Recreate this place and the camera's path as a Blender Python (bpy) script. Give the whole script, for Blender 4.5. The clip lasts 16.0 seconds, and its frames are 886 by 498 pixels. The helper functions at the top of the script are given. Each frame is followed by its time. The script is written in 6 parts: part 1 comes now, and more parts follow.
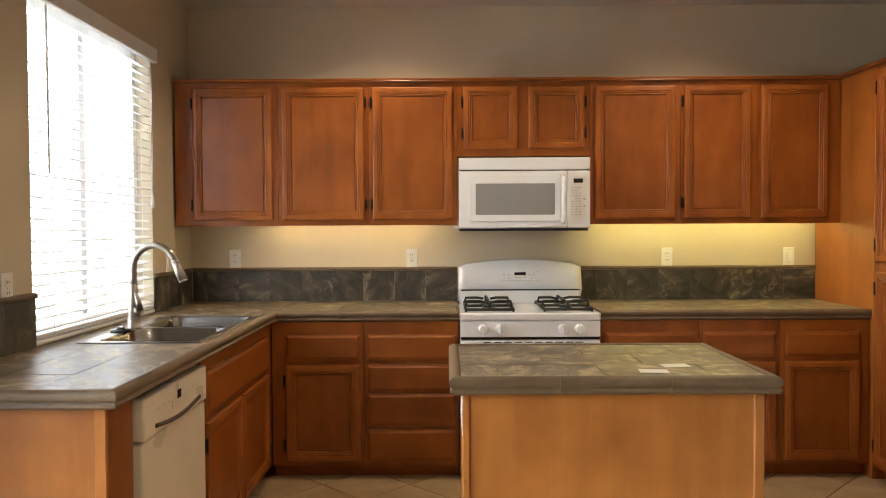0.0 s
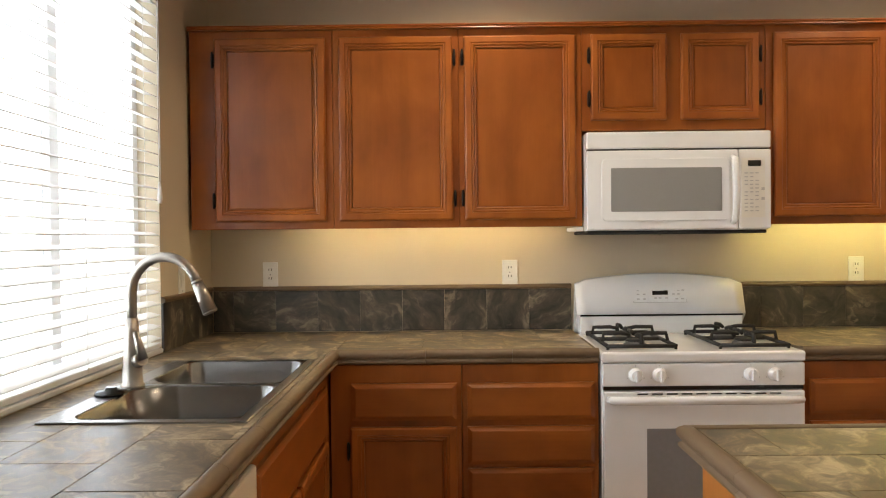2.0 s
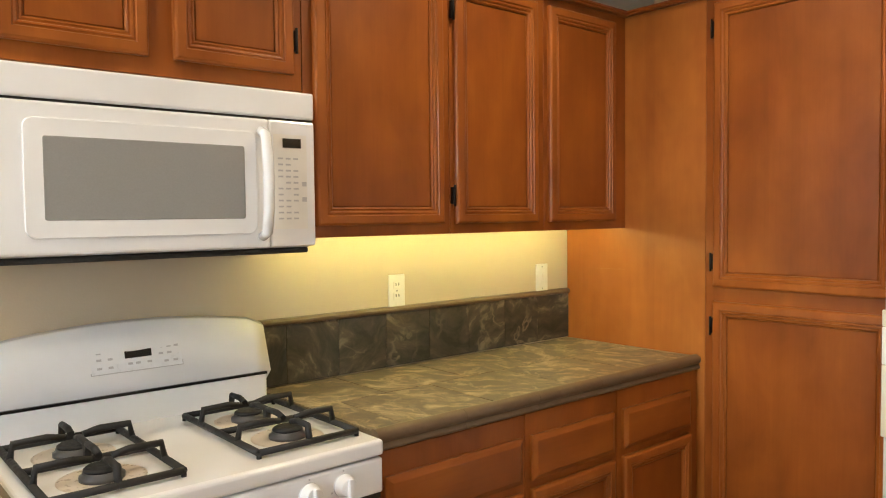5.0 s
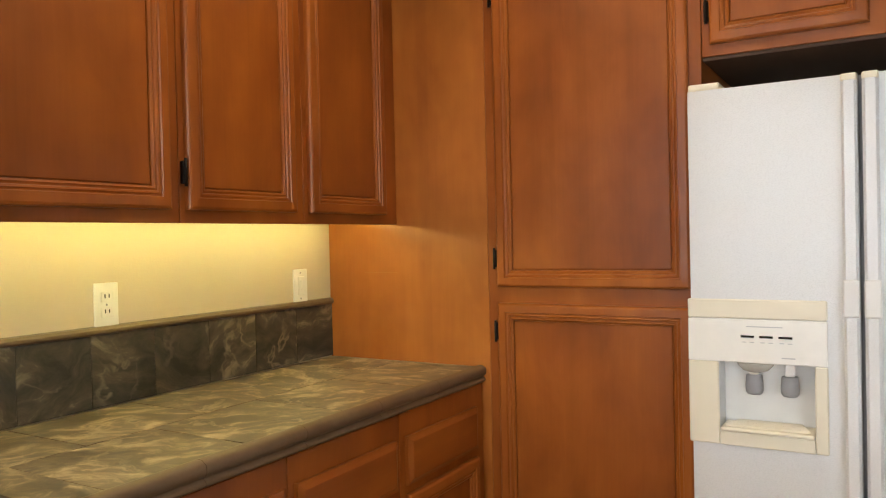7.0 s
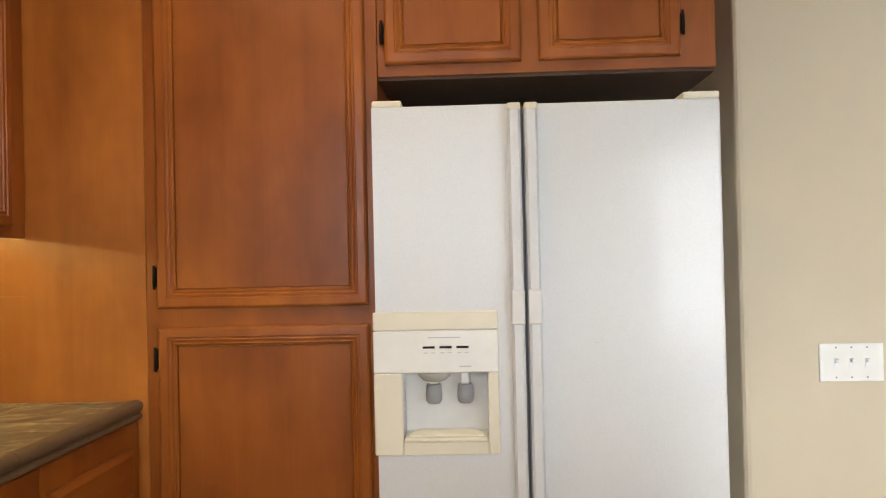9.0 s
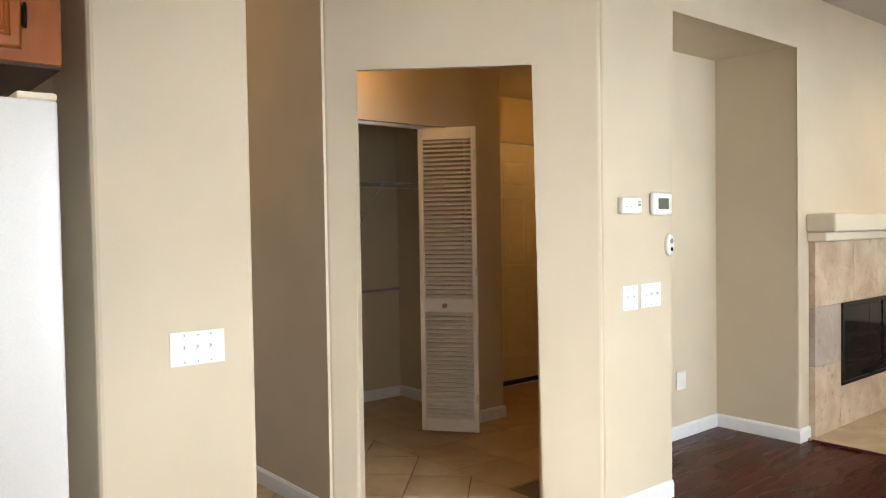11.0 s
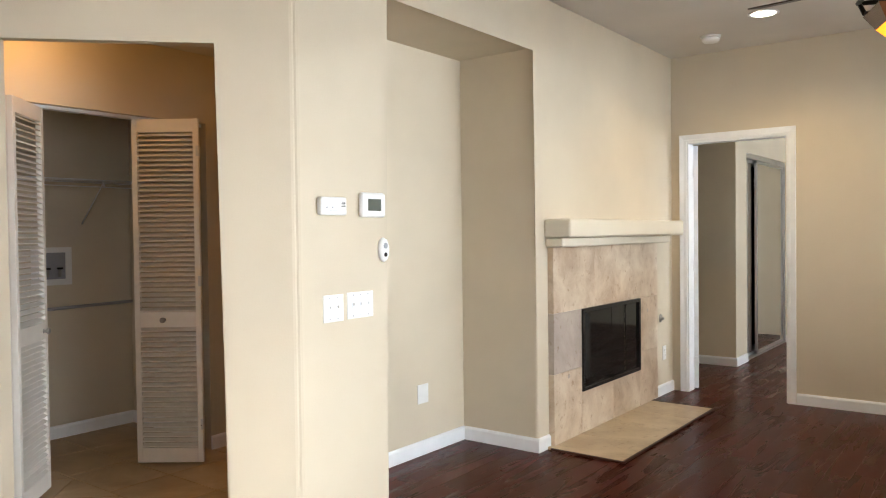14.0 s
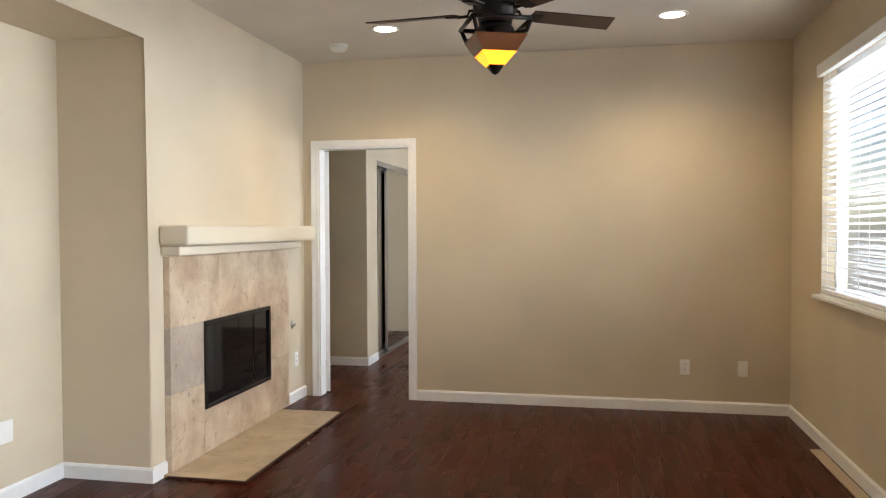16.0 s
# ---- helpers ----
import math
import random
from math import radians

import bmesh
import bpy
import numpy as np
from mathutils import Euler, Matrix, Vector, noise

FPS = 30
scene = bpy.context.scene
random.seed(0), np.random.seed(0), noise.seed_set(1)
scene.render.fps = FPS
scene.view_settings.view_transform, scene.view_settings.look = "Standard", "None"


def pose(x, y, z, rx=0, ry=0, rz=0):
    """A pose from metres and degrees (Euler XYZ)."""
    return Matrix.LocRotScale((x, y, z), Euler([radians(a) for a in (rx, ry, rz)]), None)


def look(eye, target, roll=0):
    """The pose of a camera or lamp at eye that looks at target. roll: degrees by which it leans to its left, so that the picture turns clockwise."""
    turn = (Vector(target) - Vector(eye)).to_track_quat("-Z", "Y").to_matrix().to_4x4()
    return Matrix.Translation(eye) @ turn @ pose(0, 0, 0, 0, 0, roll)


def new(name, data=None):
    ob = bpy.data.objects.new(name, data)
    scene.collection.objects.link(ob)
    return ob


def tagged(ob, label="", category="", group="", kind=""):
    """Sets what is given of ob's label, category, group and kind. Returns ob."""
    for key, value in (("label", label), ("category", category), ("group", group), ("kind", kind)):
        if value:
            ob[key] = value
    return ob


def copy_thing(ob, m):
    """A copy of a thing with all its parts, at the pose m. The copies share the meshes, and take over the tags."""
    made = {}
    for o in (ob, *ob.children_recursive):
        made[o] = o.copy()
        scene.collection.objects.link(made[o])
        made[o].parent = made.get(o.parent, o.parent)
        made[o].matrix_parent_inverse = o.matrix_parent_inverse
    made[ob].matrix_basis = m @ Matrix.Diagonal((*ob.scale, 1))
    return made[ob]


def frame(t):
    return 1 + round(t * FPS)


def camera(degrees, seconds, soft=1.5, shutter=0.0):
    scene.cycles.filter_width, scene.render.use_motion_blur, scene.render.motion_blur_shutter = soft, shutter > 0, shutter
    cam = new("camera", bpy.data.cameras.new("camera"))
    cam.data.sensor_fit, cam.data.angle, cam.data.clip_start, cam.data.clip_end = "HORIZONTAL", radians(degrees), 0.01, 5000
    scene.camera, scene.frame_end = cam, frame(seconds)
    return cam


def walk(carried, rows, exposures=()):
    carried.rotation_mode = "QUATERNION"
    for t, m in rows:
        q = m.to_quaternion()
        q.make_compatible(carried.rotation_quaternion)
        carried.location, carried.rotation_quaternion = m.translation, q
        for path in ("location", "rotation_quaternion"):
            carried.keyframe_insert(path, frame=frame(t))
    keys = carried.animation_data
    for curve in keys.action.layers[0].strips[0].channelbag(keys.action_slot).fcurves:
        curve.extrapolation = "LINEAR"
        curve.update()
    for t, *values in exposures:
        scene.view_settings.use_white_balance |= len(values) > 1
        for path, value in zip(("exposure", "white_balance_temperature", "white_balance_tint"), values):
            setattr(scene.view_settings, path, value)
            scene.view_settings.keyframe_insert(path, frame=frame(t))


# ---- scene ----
cam = camera(60.8, 16.0, soft=1.1)
PATH = [
    (0, (-0.446, -4.725, 1.371), (-0.457, -2.726, 1.316), -0.3),
    (0.5, (-0.574, -4.409, 1.372), (-0.582, -2.41, 1.32), -0.4),
    (1, (-0.718, -4.102, 1.338), (-0.724, -2.102, 1.296), -0.5),
    (1.5, (-0.852, -3.806, 1.356), (-0.868, -1.807, 1.316), -0.5),
    (2, (-0.951, -3.491, 1.346), (-0.965, -1.491, 1.317), -0.6),
    (2.5, (-0.977, -3.21, 1.351), (-0.984, -1.21, 1.328), -0.9),
    (3, (-1.012, -2.952, 1.348), (-1.005, -0.952, 1.341), -0.9),
    (3.5, (-0.909, -2.68, 1.412), (-0.534, -0.716, 1.355), -0.9),
    (4, (-0.824, -2.47, 1.44), (-0.096, -0.608, 1.372), -0.9),
    (4.5, (-0.756, -2.266, 1.448), (0.276, -0.555, 1.368), -0.7),
    (5, (-0.676, -2.135, 1.449), (0.621, -0.615, 1.36), -0.6),
    (5.2, (-0.627, -2.099, 1.449), (0.757, -0.657, 1.356), -0.6),
    (6.25, (-0.485, -1.772, 1.395), (1.1, -0.627, 1.33), -0.95),
    (7.3, (-0.277, -1.772, 1.331), (1.473, -0.858, 1.306), -1.3),
    (7.5, (-0.258, -1.755, 1.335), (1.543, -0.909, 1.307), -1.2),
    (8, (-0.24, -1.671, 1.335), (1.664, -1.058, 1.32), -1.1),
    (8.5, (-0.256, -1.597, 1.342), (1.711, -1.236, 1.331), -1.3),
    (9, (-0.273, -1.597, 1.31), (1.725, -1.513, 1.331), -1.3),
    (9.5, (-0.315, -1.635, 1.359), (1.658, -1.961, 1.327), -1.3),
    (10, (-0.329, -1.647, 1.392), (1.526, -2.392, 1.327), -0.8),
    (10.2, (-0.334, -1.662, 1.39), (1.46, -2.543, 1.323), -0.8),
    (11.25, (-0.468, -1.775, 1.352), (1.008, -3.146, 1.295), -0.95),
    (12.3, (-0.517, -1.986, 1.32), (0.795, -3.495, 1.269), -1.1),
    (12.5, (-0.556, -2.039, 1.316), (0.749, -3.555, 1.266), -1.1),
    (13, (-0.61, -2.182, 1.319), (0.658, -3.728, 1.271), -1.0),
    (13.5, (-0.602, -2.338, 1.319), (0.629, -3.914, 1.268), -0.9),
    (14, (-0.586, -2.413, 1.325), (0.629, -4.001, 1.284), -0.7),
    (14.5, (-0.617, -2.431, 1.332), (0.541, -4.061, 1.294), -0.6),
    (15, (-0.654, -2.485, 1.358), (0.305, -4.239, 1.315), -0.5),
    (15.5, (-0.667, -2.558, 1.38), (0.025, -4.434, 1.327), -0.3),
    (16, (-0.654, -2.655, 1.384), (-0.257, -4.614, 1.329), -0.2),
]
walk(cam, [(t, look(eye, target, roll)) for t, eye, target, roll in PATH], [(0, -0.16, 6500, 11), (1.5, -0.2, 6450, 11), (3.0, -0.08, 6350, 9), (3.5, 0.06, 6300, 9), (4.0, -0.08, 6300, 8), (5.0, 0.06, 6300, 8), (7.5, -0.18, 6450, 10), (8.5, -0.24, 6450, 10), (9.5, -0.16, 6400, 8), (10.0, -0.06, 6400, 8), (12.5, 0.17, 6050, 9), (14.5, 0.17, 6050, 9), (15.5, 0.21, 6080, 9), (16.0, 0.17, 6100, 10)])

# ---- light ----
world = bpy.data.worlds.new("sky")
scene.world = world
world.use_nodes = True
wn = world.node_tree.nodes
sky = wn.new("ShaderNodeTexSky")
sky.sky_type = "NISHITA"
sky.sun_disc = False
sky.sun_elevation = radians(50)
sky.sun_rotation = radians(60)
world.node_tree.links.new(sky.outputs[0], wn["Background"].inputs[0])
wn["Background"].inputs[1].default_value = 0.12
sun = new("sun", bpy.data.lights.new("sun", "SUN"))
sun.data.energy, sun.data.angle, sun.data.color = 2.5, radians(0.5), (1, 0.95, 0.88)
sun.matrix_world = look((10, 6, 14), (0, 0, 0))

DAY, WARM, AMBER, DEEP = (0.93, 0.97, 1.0), (1.0, 0.79, 0.53), (1.0, 0.56, 0.2), (1.0, 0.50, 0.13)


def area_lamp(name, m, w, h, power, colour, spread=180):
    lamp = new(name, bpy.data.lights.new(name, "AREA"))
    lamp.data.shape, lamp.data.size, lamp.data.size_y = "RECTANGLE", w, h
    lamp.data.energy, lamp.data.color, lamp.data.spread = power, colour, radians(spread)
    lamp.matrix_world = m
    return lamp


def down_lamp(name, x, y, z, power, colour, angle=120, blend=0.6, radius=0.05):
    lamp = new(name, bpy.data.lights.new(name, "SPOT"))
    lamp.data.energy, lamp.data.color, lamp.data.spot_size, lamp.data.spot_blend, lamp.data.shadow_soft_size = power, colour, radians(angle), blend, radius
    lamp.matrix_world = pose(x, y, z)
    return lamp


CEIL = 2.745
area_lamp("kitchen_window_daylight", look((-2.26, -1.02, 1.63), (0, -1.02, 1.63)), 1.64, 1.4, 56, DAY)
area_lamp("living_window_daylight", look((-2.6, -6.25, 1.84), (0, -6.25, 0.62)), 3.1, 1.42, 92, DAY, 112)
area_lamp("patio_door_daylight", look((-2.66, -3.65, 1.22), (0, -3.65, 0.05)), 1.5, 1.96, 60, DAY, 100)
area_lamp("bedroom_window_daylight", look((-2.26, -10.6, 1.6), (0, -10.6, 1.6)), 1.6, 1.3, 66, DAY)
for x, y, power in ((-0.75, -0.75, 42), (0.95, -0.75, 23), (-0.75, -2.1, 27), (1.05, -1.2, 33)):
    down_lamp("kitchen_downlight_lamp", x, y, CEIL - 0.02, power, WARM, 146)
for x, y in ((0.757, -7.66), (-1.13, -7.71)):
    down_lamp("living_downlight_lamp", x, y, CEIL - 0.02, 44, (1.0, 0.72, 0.38), 146, 0.7)
laundry_lamp = new("laundry_lamp", bpy.data.lights.new("laundry_lamp", "POINT"))
laundry_lamp.data.energy, laundry_lamp.data.color, laundry_lamp.data.shadow_soft_size = 4.5, DEEP, 0.10
laundry_lamp.location = (3.10, -4.12, 2.33)
entry_lamp = new("entry_lamp", bpy.data.lights.new("entry_lamp", "POINT"))
entry_lamp.data.energy, entry_lamp.data.color, entry_lamp.data.shadow_soft_size = 6, DEEP, 0.08
entry_lamp.location = (3.3, -6.35, 2.32)
hall_lamp = new("hall_lamp", bpy.data.lights.new("hall_lamp", "POINT"))
hall_lamp.data.energy, hall_lamp.data.color, hall_lamp.data.shadow_soft_size = 8, AMBER, 0.08
hall_lamp.location = (3.7, -2.5, 2.6)

# ---- materials ----


def material(name):
    mat = bpy.data.materials.new(name)
    mat.use_nodes = True
    nt = mat.node_tree
    return mat, nt, nt.nodes["Principled BSDF"]


def node(nt, kind, **values):
    n = nt.nodes.new(kind)
    for key, value in values.items():
        n.inputs[key.replace("_", " ")].default_value = value
    return n


def ramp(nt, source, stops):
    r = nt.nodes.new("ShaderNodeValToRGB")
    el = r.color_ramp.elements
    while len(el) < len(stops):
        el.new(0.5)
    for e, (p, c) in zip(el, stops):
        e.position, e.color = p, (*c, 1)
    nt.links.new(source, r.inputs[0])
    return r.outputs[0]


def coords(nt, scale=(1, 1, 1), shift=True, world_space=False):
    """Object coordinates in metres, moved by a random step for each object."""
    tc = nt.nodes.new("ShaderNodeTexCoord")
    mp = nt.nodes.new("ShaderNodeMapping")
    mp.inputs["Scale"].default_value = scale
    src = tc.outputs["Object"]
    if world_space:
        src = nt.nodes.new("ShaderNodeNewGeometry").outputs["Position"]
    nt.links.new(src, mp.inputs[0])
    if shift:
        info = nt.nodes.new("ShaderNodeObjectInfo")
        mul = nt.nodes.new("ShaderNodeMath")
        mul.operation = "MULTIPLY"
        mul.inputs[1].default_value = 37.0
        nt.links.new(info.outputs["Random"], mul.inputs[0])
        nt.links.new(mul.outputs[0], mp.inputs["Location"])
    return mp.outputs[0]


def bump(nt, bsdf, height, strength, distance=0.002):
    b = nt.nodes.new("ShaderNodeBump")
    b.inputs["Strength"].default_value, b.inputs["Distance"].default_value = strength, distance
    nt.links.new(height, b.inputs["Height"])
    nt.links.new(b.outputs[0], bsdf.inputs["Normal"])


def mixed(nt, fac, a, b, mode="MIX"):
    m = nt.nodes.new("ShaderNodeMix")
    m.data_type, m.blend_type = "RGBA", mode
    for sock, v in ((m.inputs[0], fac), (m.inputs[6], a), (m.inputs[7], b)):
        if isinstance(v, (int, float)):
            sock.default_value = v
        elif isinstance(v, tuple):
            sock.default_value = (*v, 1)
        else:
            nt.links.new(v, sock)
    return m.outputs[2]


def paint(name, colour, rough=0.7, peel=0.25, scale=160, blotch=0.05):
    """Roller-painted plaster with a fine orange-peel relief."""
    mat, nt, b = material(name)
    co = coords(nt, shift=False, world_space=True)
    big = node(nt, "ShaderNodeTexNoise", Scale=1.3, Detail=3.0)
    fine = node(nt, "ShaderNodeTexNoise", Scale=float(scale), Detail=2.0)
    for n in (big, fine):
        nt.links.new(co, n.inputs["Vector"])
    lo = tuple(c * (1 - blotch) for c in colour)
    hi = tuple(min(1, c * (1 + blotch)) for c in colour)
    nt.links.new(ramp(nt, big.outputs[0], [(0.35, lo), (0.65, hi)]), b.inputs["Base Color"])
    b.inputs["Roughness"].default_value = rough
    bump(nt, b, fine.outputs[0], peel, 0.0015)
    return mat


def gloss(name, colour, rough=0.25, metal=0.0, spots=0.03, scale=60.0, coat=0.0, relief=0.0, stretch=(1, 1, 1)):
    """Enamel, plastic or metal with slight unevenness in tone and gloss."""
    mat, nt, b = material(name)
    n = node(nt, "ShaderNodeTexNoise", Scale=scale, Detail=3.0)
    nt.links.new(coords(nt, stretch), n.inputs["Vector"])
    nt.links.new(ramp(nt, n.outputs[0], [(0.3, tuple(c * (1 - spots) for c in colour)), (0.7, tuple(min(1, c * (1 + spots)) for c in colour))]), b.inputs["Base Color"])
    rr = ramp(nt, n.outputs[0], [(0.3, (rough * 0.85,) * 3), (0.7, (min(1, rough * 1.2),) * 3)])
    nt.links.new(rr, b.inputs["Roughness"])
    b.inputs["Metallic"].default_value = metal
    b.inputs["Coat Weight"].default_value = coat
    if relief:
        bump(nt, b, n.outputs[0], relief, 0.001)
    return mat


def wood(name, dark, light, along=2, rough=0.38, coat=0.12):
    """Stained maple: faint long grain, wide soft figure, satin lacquer."""
    mat, nt, b = material(name)
    s = [6.0, 6.0, 6.0]
    s[along] = 2.2
    co = coords(nt, tuple(s))
    broad = node(nt, "ShaderNodeTexNoise", Scale=1.0, Detail=4.0, Roughness=0.55, Distortion=0.6)
    s2 = [130.0, 130.0, 130.0]
    s2[along] = 4.0
    co2 = coords(nt, tuple(s2))
    fine = node(nt, "ShaderNodeTexNoise", Scale=1.0, Detail=3.0)
    blot = node(nt, "ShaderNodeTexNoise", Scale=4.0, Detail=3.0)
    nt.links.new(co, broad.inputs["Vector"])
    nt.links.new(co2, fine.inputs["Vector"])
    nt.links.new(coords(nt), blot.inputs["Vector"])
    mid = tuple((a + c) / 2 for a, c in zip(dark, light))
    c1 = ramp(nt, broad.outputs[0], [(0.25, dark), (0.5, mid), (0.78, light)])
    c2 = ramp(nt, fine.outputs[0], [(0.3, (0.965, 0.96, 0.955)), (0.7, (1.02, 1.02, 1.02))])
    c3 = ramp(nt, blot.outputs[0], [(0.3, (0.80, 0.77, 0.74)), (0.7, (1.10, 1.11, 1.12))])
    s3 = [11.0, 11.0, 11.0]
    s3[along] = 0.03
    stave = node(nt, "ShaderNodeTexNoise", Scale=1.0, Detail=1.0)
    nt.links.new(coords(nt, tuple(s3)), stave.inputs["Vector"])
    c4 = ramp(nt, stave.outputs[0], [(0.40, (0.92, 0.91, 0.90)), (0.48, (0.99, 0.985, 0.98)), (0.60, (1.03, 1.035, 1.04))])
    col = mixed(nt, 1.0, mixed(nt, 1.0, mixed(nt, 1.0, c1, c2, "MULTIPLY"), c3, "MULTIPLY"), c4, "MULTIPLY")
    nt.links.new(col, b.inputs["Base Color"])
    b.inputs["Roughness"].default_value = rough
    b.inputs["Coat Weight"].default_value = coat
    b.inputs["Specular IOR Level"].default_value = 0.35
    b.inputs["Coat Roughness"].default_value = 0.22
    bump(nt, b, fine.outputs[0], 0.08, 0.0006)
    return mat


def slate(name, tones, rough=0.42, axis=2, pale=0.7, fine=1.0, swirl=0.18):
    """Rustic slate: dark body with long swirling pale bands and thin veins, turned anew on each tile."""
    mat, nt, b = material(name)
    tc = nt.nodes.new("ShaderNodeTexCoord")
    info = nt.nodes.new("ShaderNodeObjectInfo")
    turn = nt.nodes.new("ShaderNodeMapping")
    combine = nt.nodes.new("ShaderNodeCombineXYZ")
    for scale, socket in ((40.0, None), (6.0, axis)):
        mul = nt.nodes.new("ShaderNodeMath")
        mul.operation = "MULTIPLY"
        mul.inputs[1].default_value = scale
        nt.links.new(info.outputs["Random"], mul.inputs[0])
        if socket is None:
            nt.links.new(mul.outputs[0], turn.inputs["Location"])
        else:
            nt.links.new(mul.outputs[0], combine.inputs[socket])
    nt.links.new(combine.outputs[0], turn.inputs["Rotation"])
    nt.links.new(tc.outputs["Object"], turn.inputs[0])
    warp = node(nt, "ShaderNodeTexNoise", Scale=5.5, Detail=3.0, Roughness=0.5)
    nt.links.new(turn.outputs[0], warp.inputs["Vector"])
    add = nt.nodes.new("ShaderNodeVectorMath")
    add.operation = "MULTIPLY_ADD"
    add.inputs[1].default_value = (swirl, swirl, swirl)
    nt.links.new(warp.outputs["Color"], add.inputs[0])
    nt.links.new(turn.outputs[0], add.inputs[2])
    stretch = nt.nodes.new("ShaderNodeMapping")
    stretch.inputs["Scale"].default_value = (3.0 * fine, 11.0 * fine, 11.0 * fine)
    nt.links.new(add.outputs[0], stretch.inputs[0])
    band = node(nt, "ShaderNodeTexNoise", Scale=1.7, Detail=8.0, Roughness=0.63, Distortion=0.25)
    nt.links.new(stretch.outputs[0], band.inputs["Vector"])
    base = ramp(nt, band.outputs[0], [(0.36, tones[0]), (0.45, tones[1]), (0.51, tones[2]), (0.57, tones[3]), (0.66, tones[4])])
    line = node(nt, "ShaderNodeTexNoise", Scale=3.1, Detail=5.0, Roughness=0.55)
    nt.links.new(add.outputs[0], line.inputs["Vector"])
    vein = ramp(nt, line.outputs[0], [(0.478, (0, 0, 0)), (0.494, (1, 1, 1)), (0.510, (0, 0, 0))])
    patch = ramp(nt, warp.outputs[0], [(0.46, (0, 0, 0)), (0.60, (pale, pale, pale))])
    fac = mixed(nt, 1.0, vein, patch, "MULTIPLY")
    nt.links.new(mixed(nt, fac, base, tones[4]), b.inputs["Base Color"])
    nt.links.new(ramp(nt, band.outputs[0], [(0.3, (rough * 0.8,) * 3), (0.7, (rough * 1.25,) * 3)]), b.inputs["Roughness"])
    crinkle = node(nt, "ShaderNodeTexNoise", Scale=34.0, Detail=5.0, Roughness=0.6)
    nt.links.new(add.outputs[0], crinkle.inputs["Vector"])
    bump(nt, b, crinkle.outputs[0], 0.15, 0.0018)
    return mat


def travertine(name, a, c, d, rough=0.3):
    mat, nt, b = material(name)
    co = coords(nt)
    cloud = node(nt, "ShaderNodeTexNoise", Scale=4.2, Detail=8.0, Roughness=0.66, Distortion=0.35)
    pits = node(nt, "ShaderNodeTexNoise", Scale=17.0, Detail=5.0, Roughness=0.7)
    for n in (cloud, pits):
        nt.links.new(co, n.inputs["Vector"])
    base = ramp(nt, cloud.outputs[0], [(0.35, a), (0.5, c), (0.65, d)])
    pit = ramp(nt, pits.outputs[0], [(0.30, (0.66, 0.56, 0.46)), (0.42, (1, 1, 1))])
    nt.links.new(mixed(nt, 1.0, base, pit, "MULTIPLY"), b.inputs["Base Color"])
    b.inputs["Roughness"].default_value = rough
    bump(nt, b, pits.outputs[0], 0.12, 0.001)
    return mat


def floor_tile_mat(name):
    mat, nt, b = material(name)
    co = coords(nt)
    cloud = node(nt, "ShaderNodeTexNoise", Scale=3.0, Detail=5.0, Roughness=0.6, Distortion=0.8)
    fine = node(nt, "ShaderNodeTexNoise", Scale=40.0, Detail=3.0)
    nt.links.new(co, cloud.inputs["Vector"])
    nt.links.new(co, fine.inputs["Vector"])
    nt.links.new(ramp(nt, cloud.outputs[0], [(0.3, (0.36, 0.25, 0.13)), (0.55, (0.47, 0.34, 0.19)), (0.75, (0.55, 0.42, 0.26))]), b.inputs["Base Color"])
    b.inputs["Roughness"].default_value = 0.38
    bump(nt, b, fine.outputs[0], 0.15, 0.001)
    return mat


def plank_mat(name):
    """Dark red-brown laminate with a handscraped sheen."""
    mat, nt, b = material(name)
    co = coords(nt, (9.0, 1.3, 9.0))
    grain = node(nt, "ShaderNodeTexNoise", Scale=1.0, Detail=6.0, Roughness=0.6, Distortion=0.7)
    fine = node(nt, "ShaderNodeTexNoise", Scale=1.0, Detail=3.0)
    cloud = node(nt, "ShaderNodeTexNoise", Scale=9.0, Detail=4.0)
    nt.links.new(co, grain.inputs["Vector"])
    nt.links.new(coords(nt, (120.0, 5.0, 120.0)), fine.inputs["Vector"])
    nt.links.new(coords(nt), cloud.inputs["Vector"])
    info = nt.nodes.new("ShaderNodeObjectInfo")
    tone = ramp(nt, info.outputs["Random"], [(0.0, (0.94, 0.93, 0.93)), (1.0, (1.05, 1.05, 1.05))])
    base = ramp(nt, grain.outputs[0], [(0.3, (0.048, 0.0074, 0.0034)), (0.55, (0.056, 0.0090, 0.0040)), (0.75, (0.063, 0.0106, 0.0046))])
    cl = ramp(nt, cloud.outputs[0], [(0.35, (0.93, 0.92, 0.92)), (0.65, (1.06, 1.06, 1.06))])
    nt.links.new(mixed(nt, 1.0, mixed(nt, 1.0, base, tone, "MULTIPLY"), cl, "MULTIPLY"), b.inputs["Base Color"])
    nt.links.new(ramp(nt, grain.outputs[0], [(0.3, (0.24,) * 3), (0.7, (0.31,) * 3)]), b.inputs["Roughness"])
    bump(nt, b, fine.outputs[0], 0.05, 0.0006)
    b.inputs["Specular IOR Level"].default_value = 0.10
    return mat


def clear(name, colour=(1, 1, 1), rough=0.0, ior=1.45):
    mat, nt, b = material(name)
    b.inputs["Base Color"].default_value = (*colour, 1)
    b.inputs["Transmission Weight"].default_value = 1.0
    b.inputs["Roughness"].default_value = rough
    b.inputs["IOR"].default_value = ior
    return mat


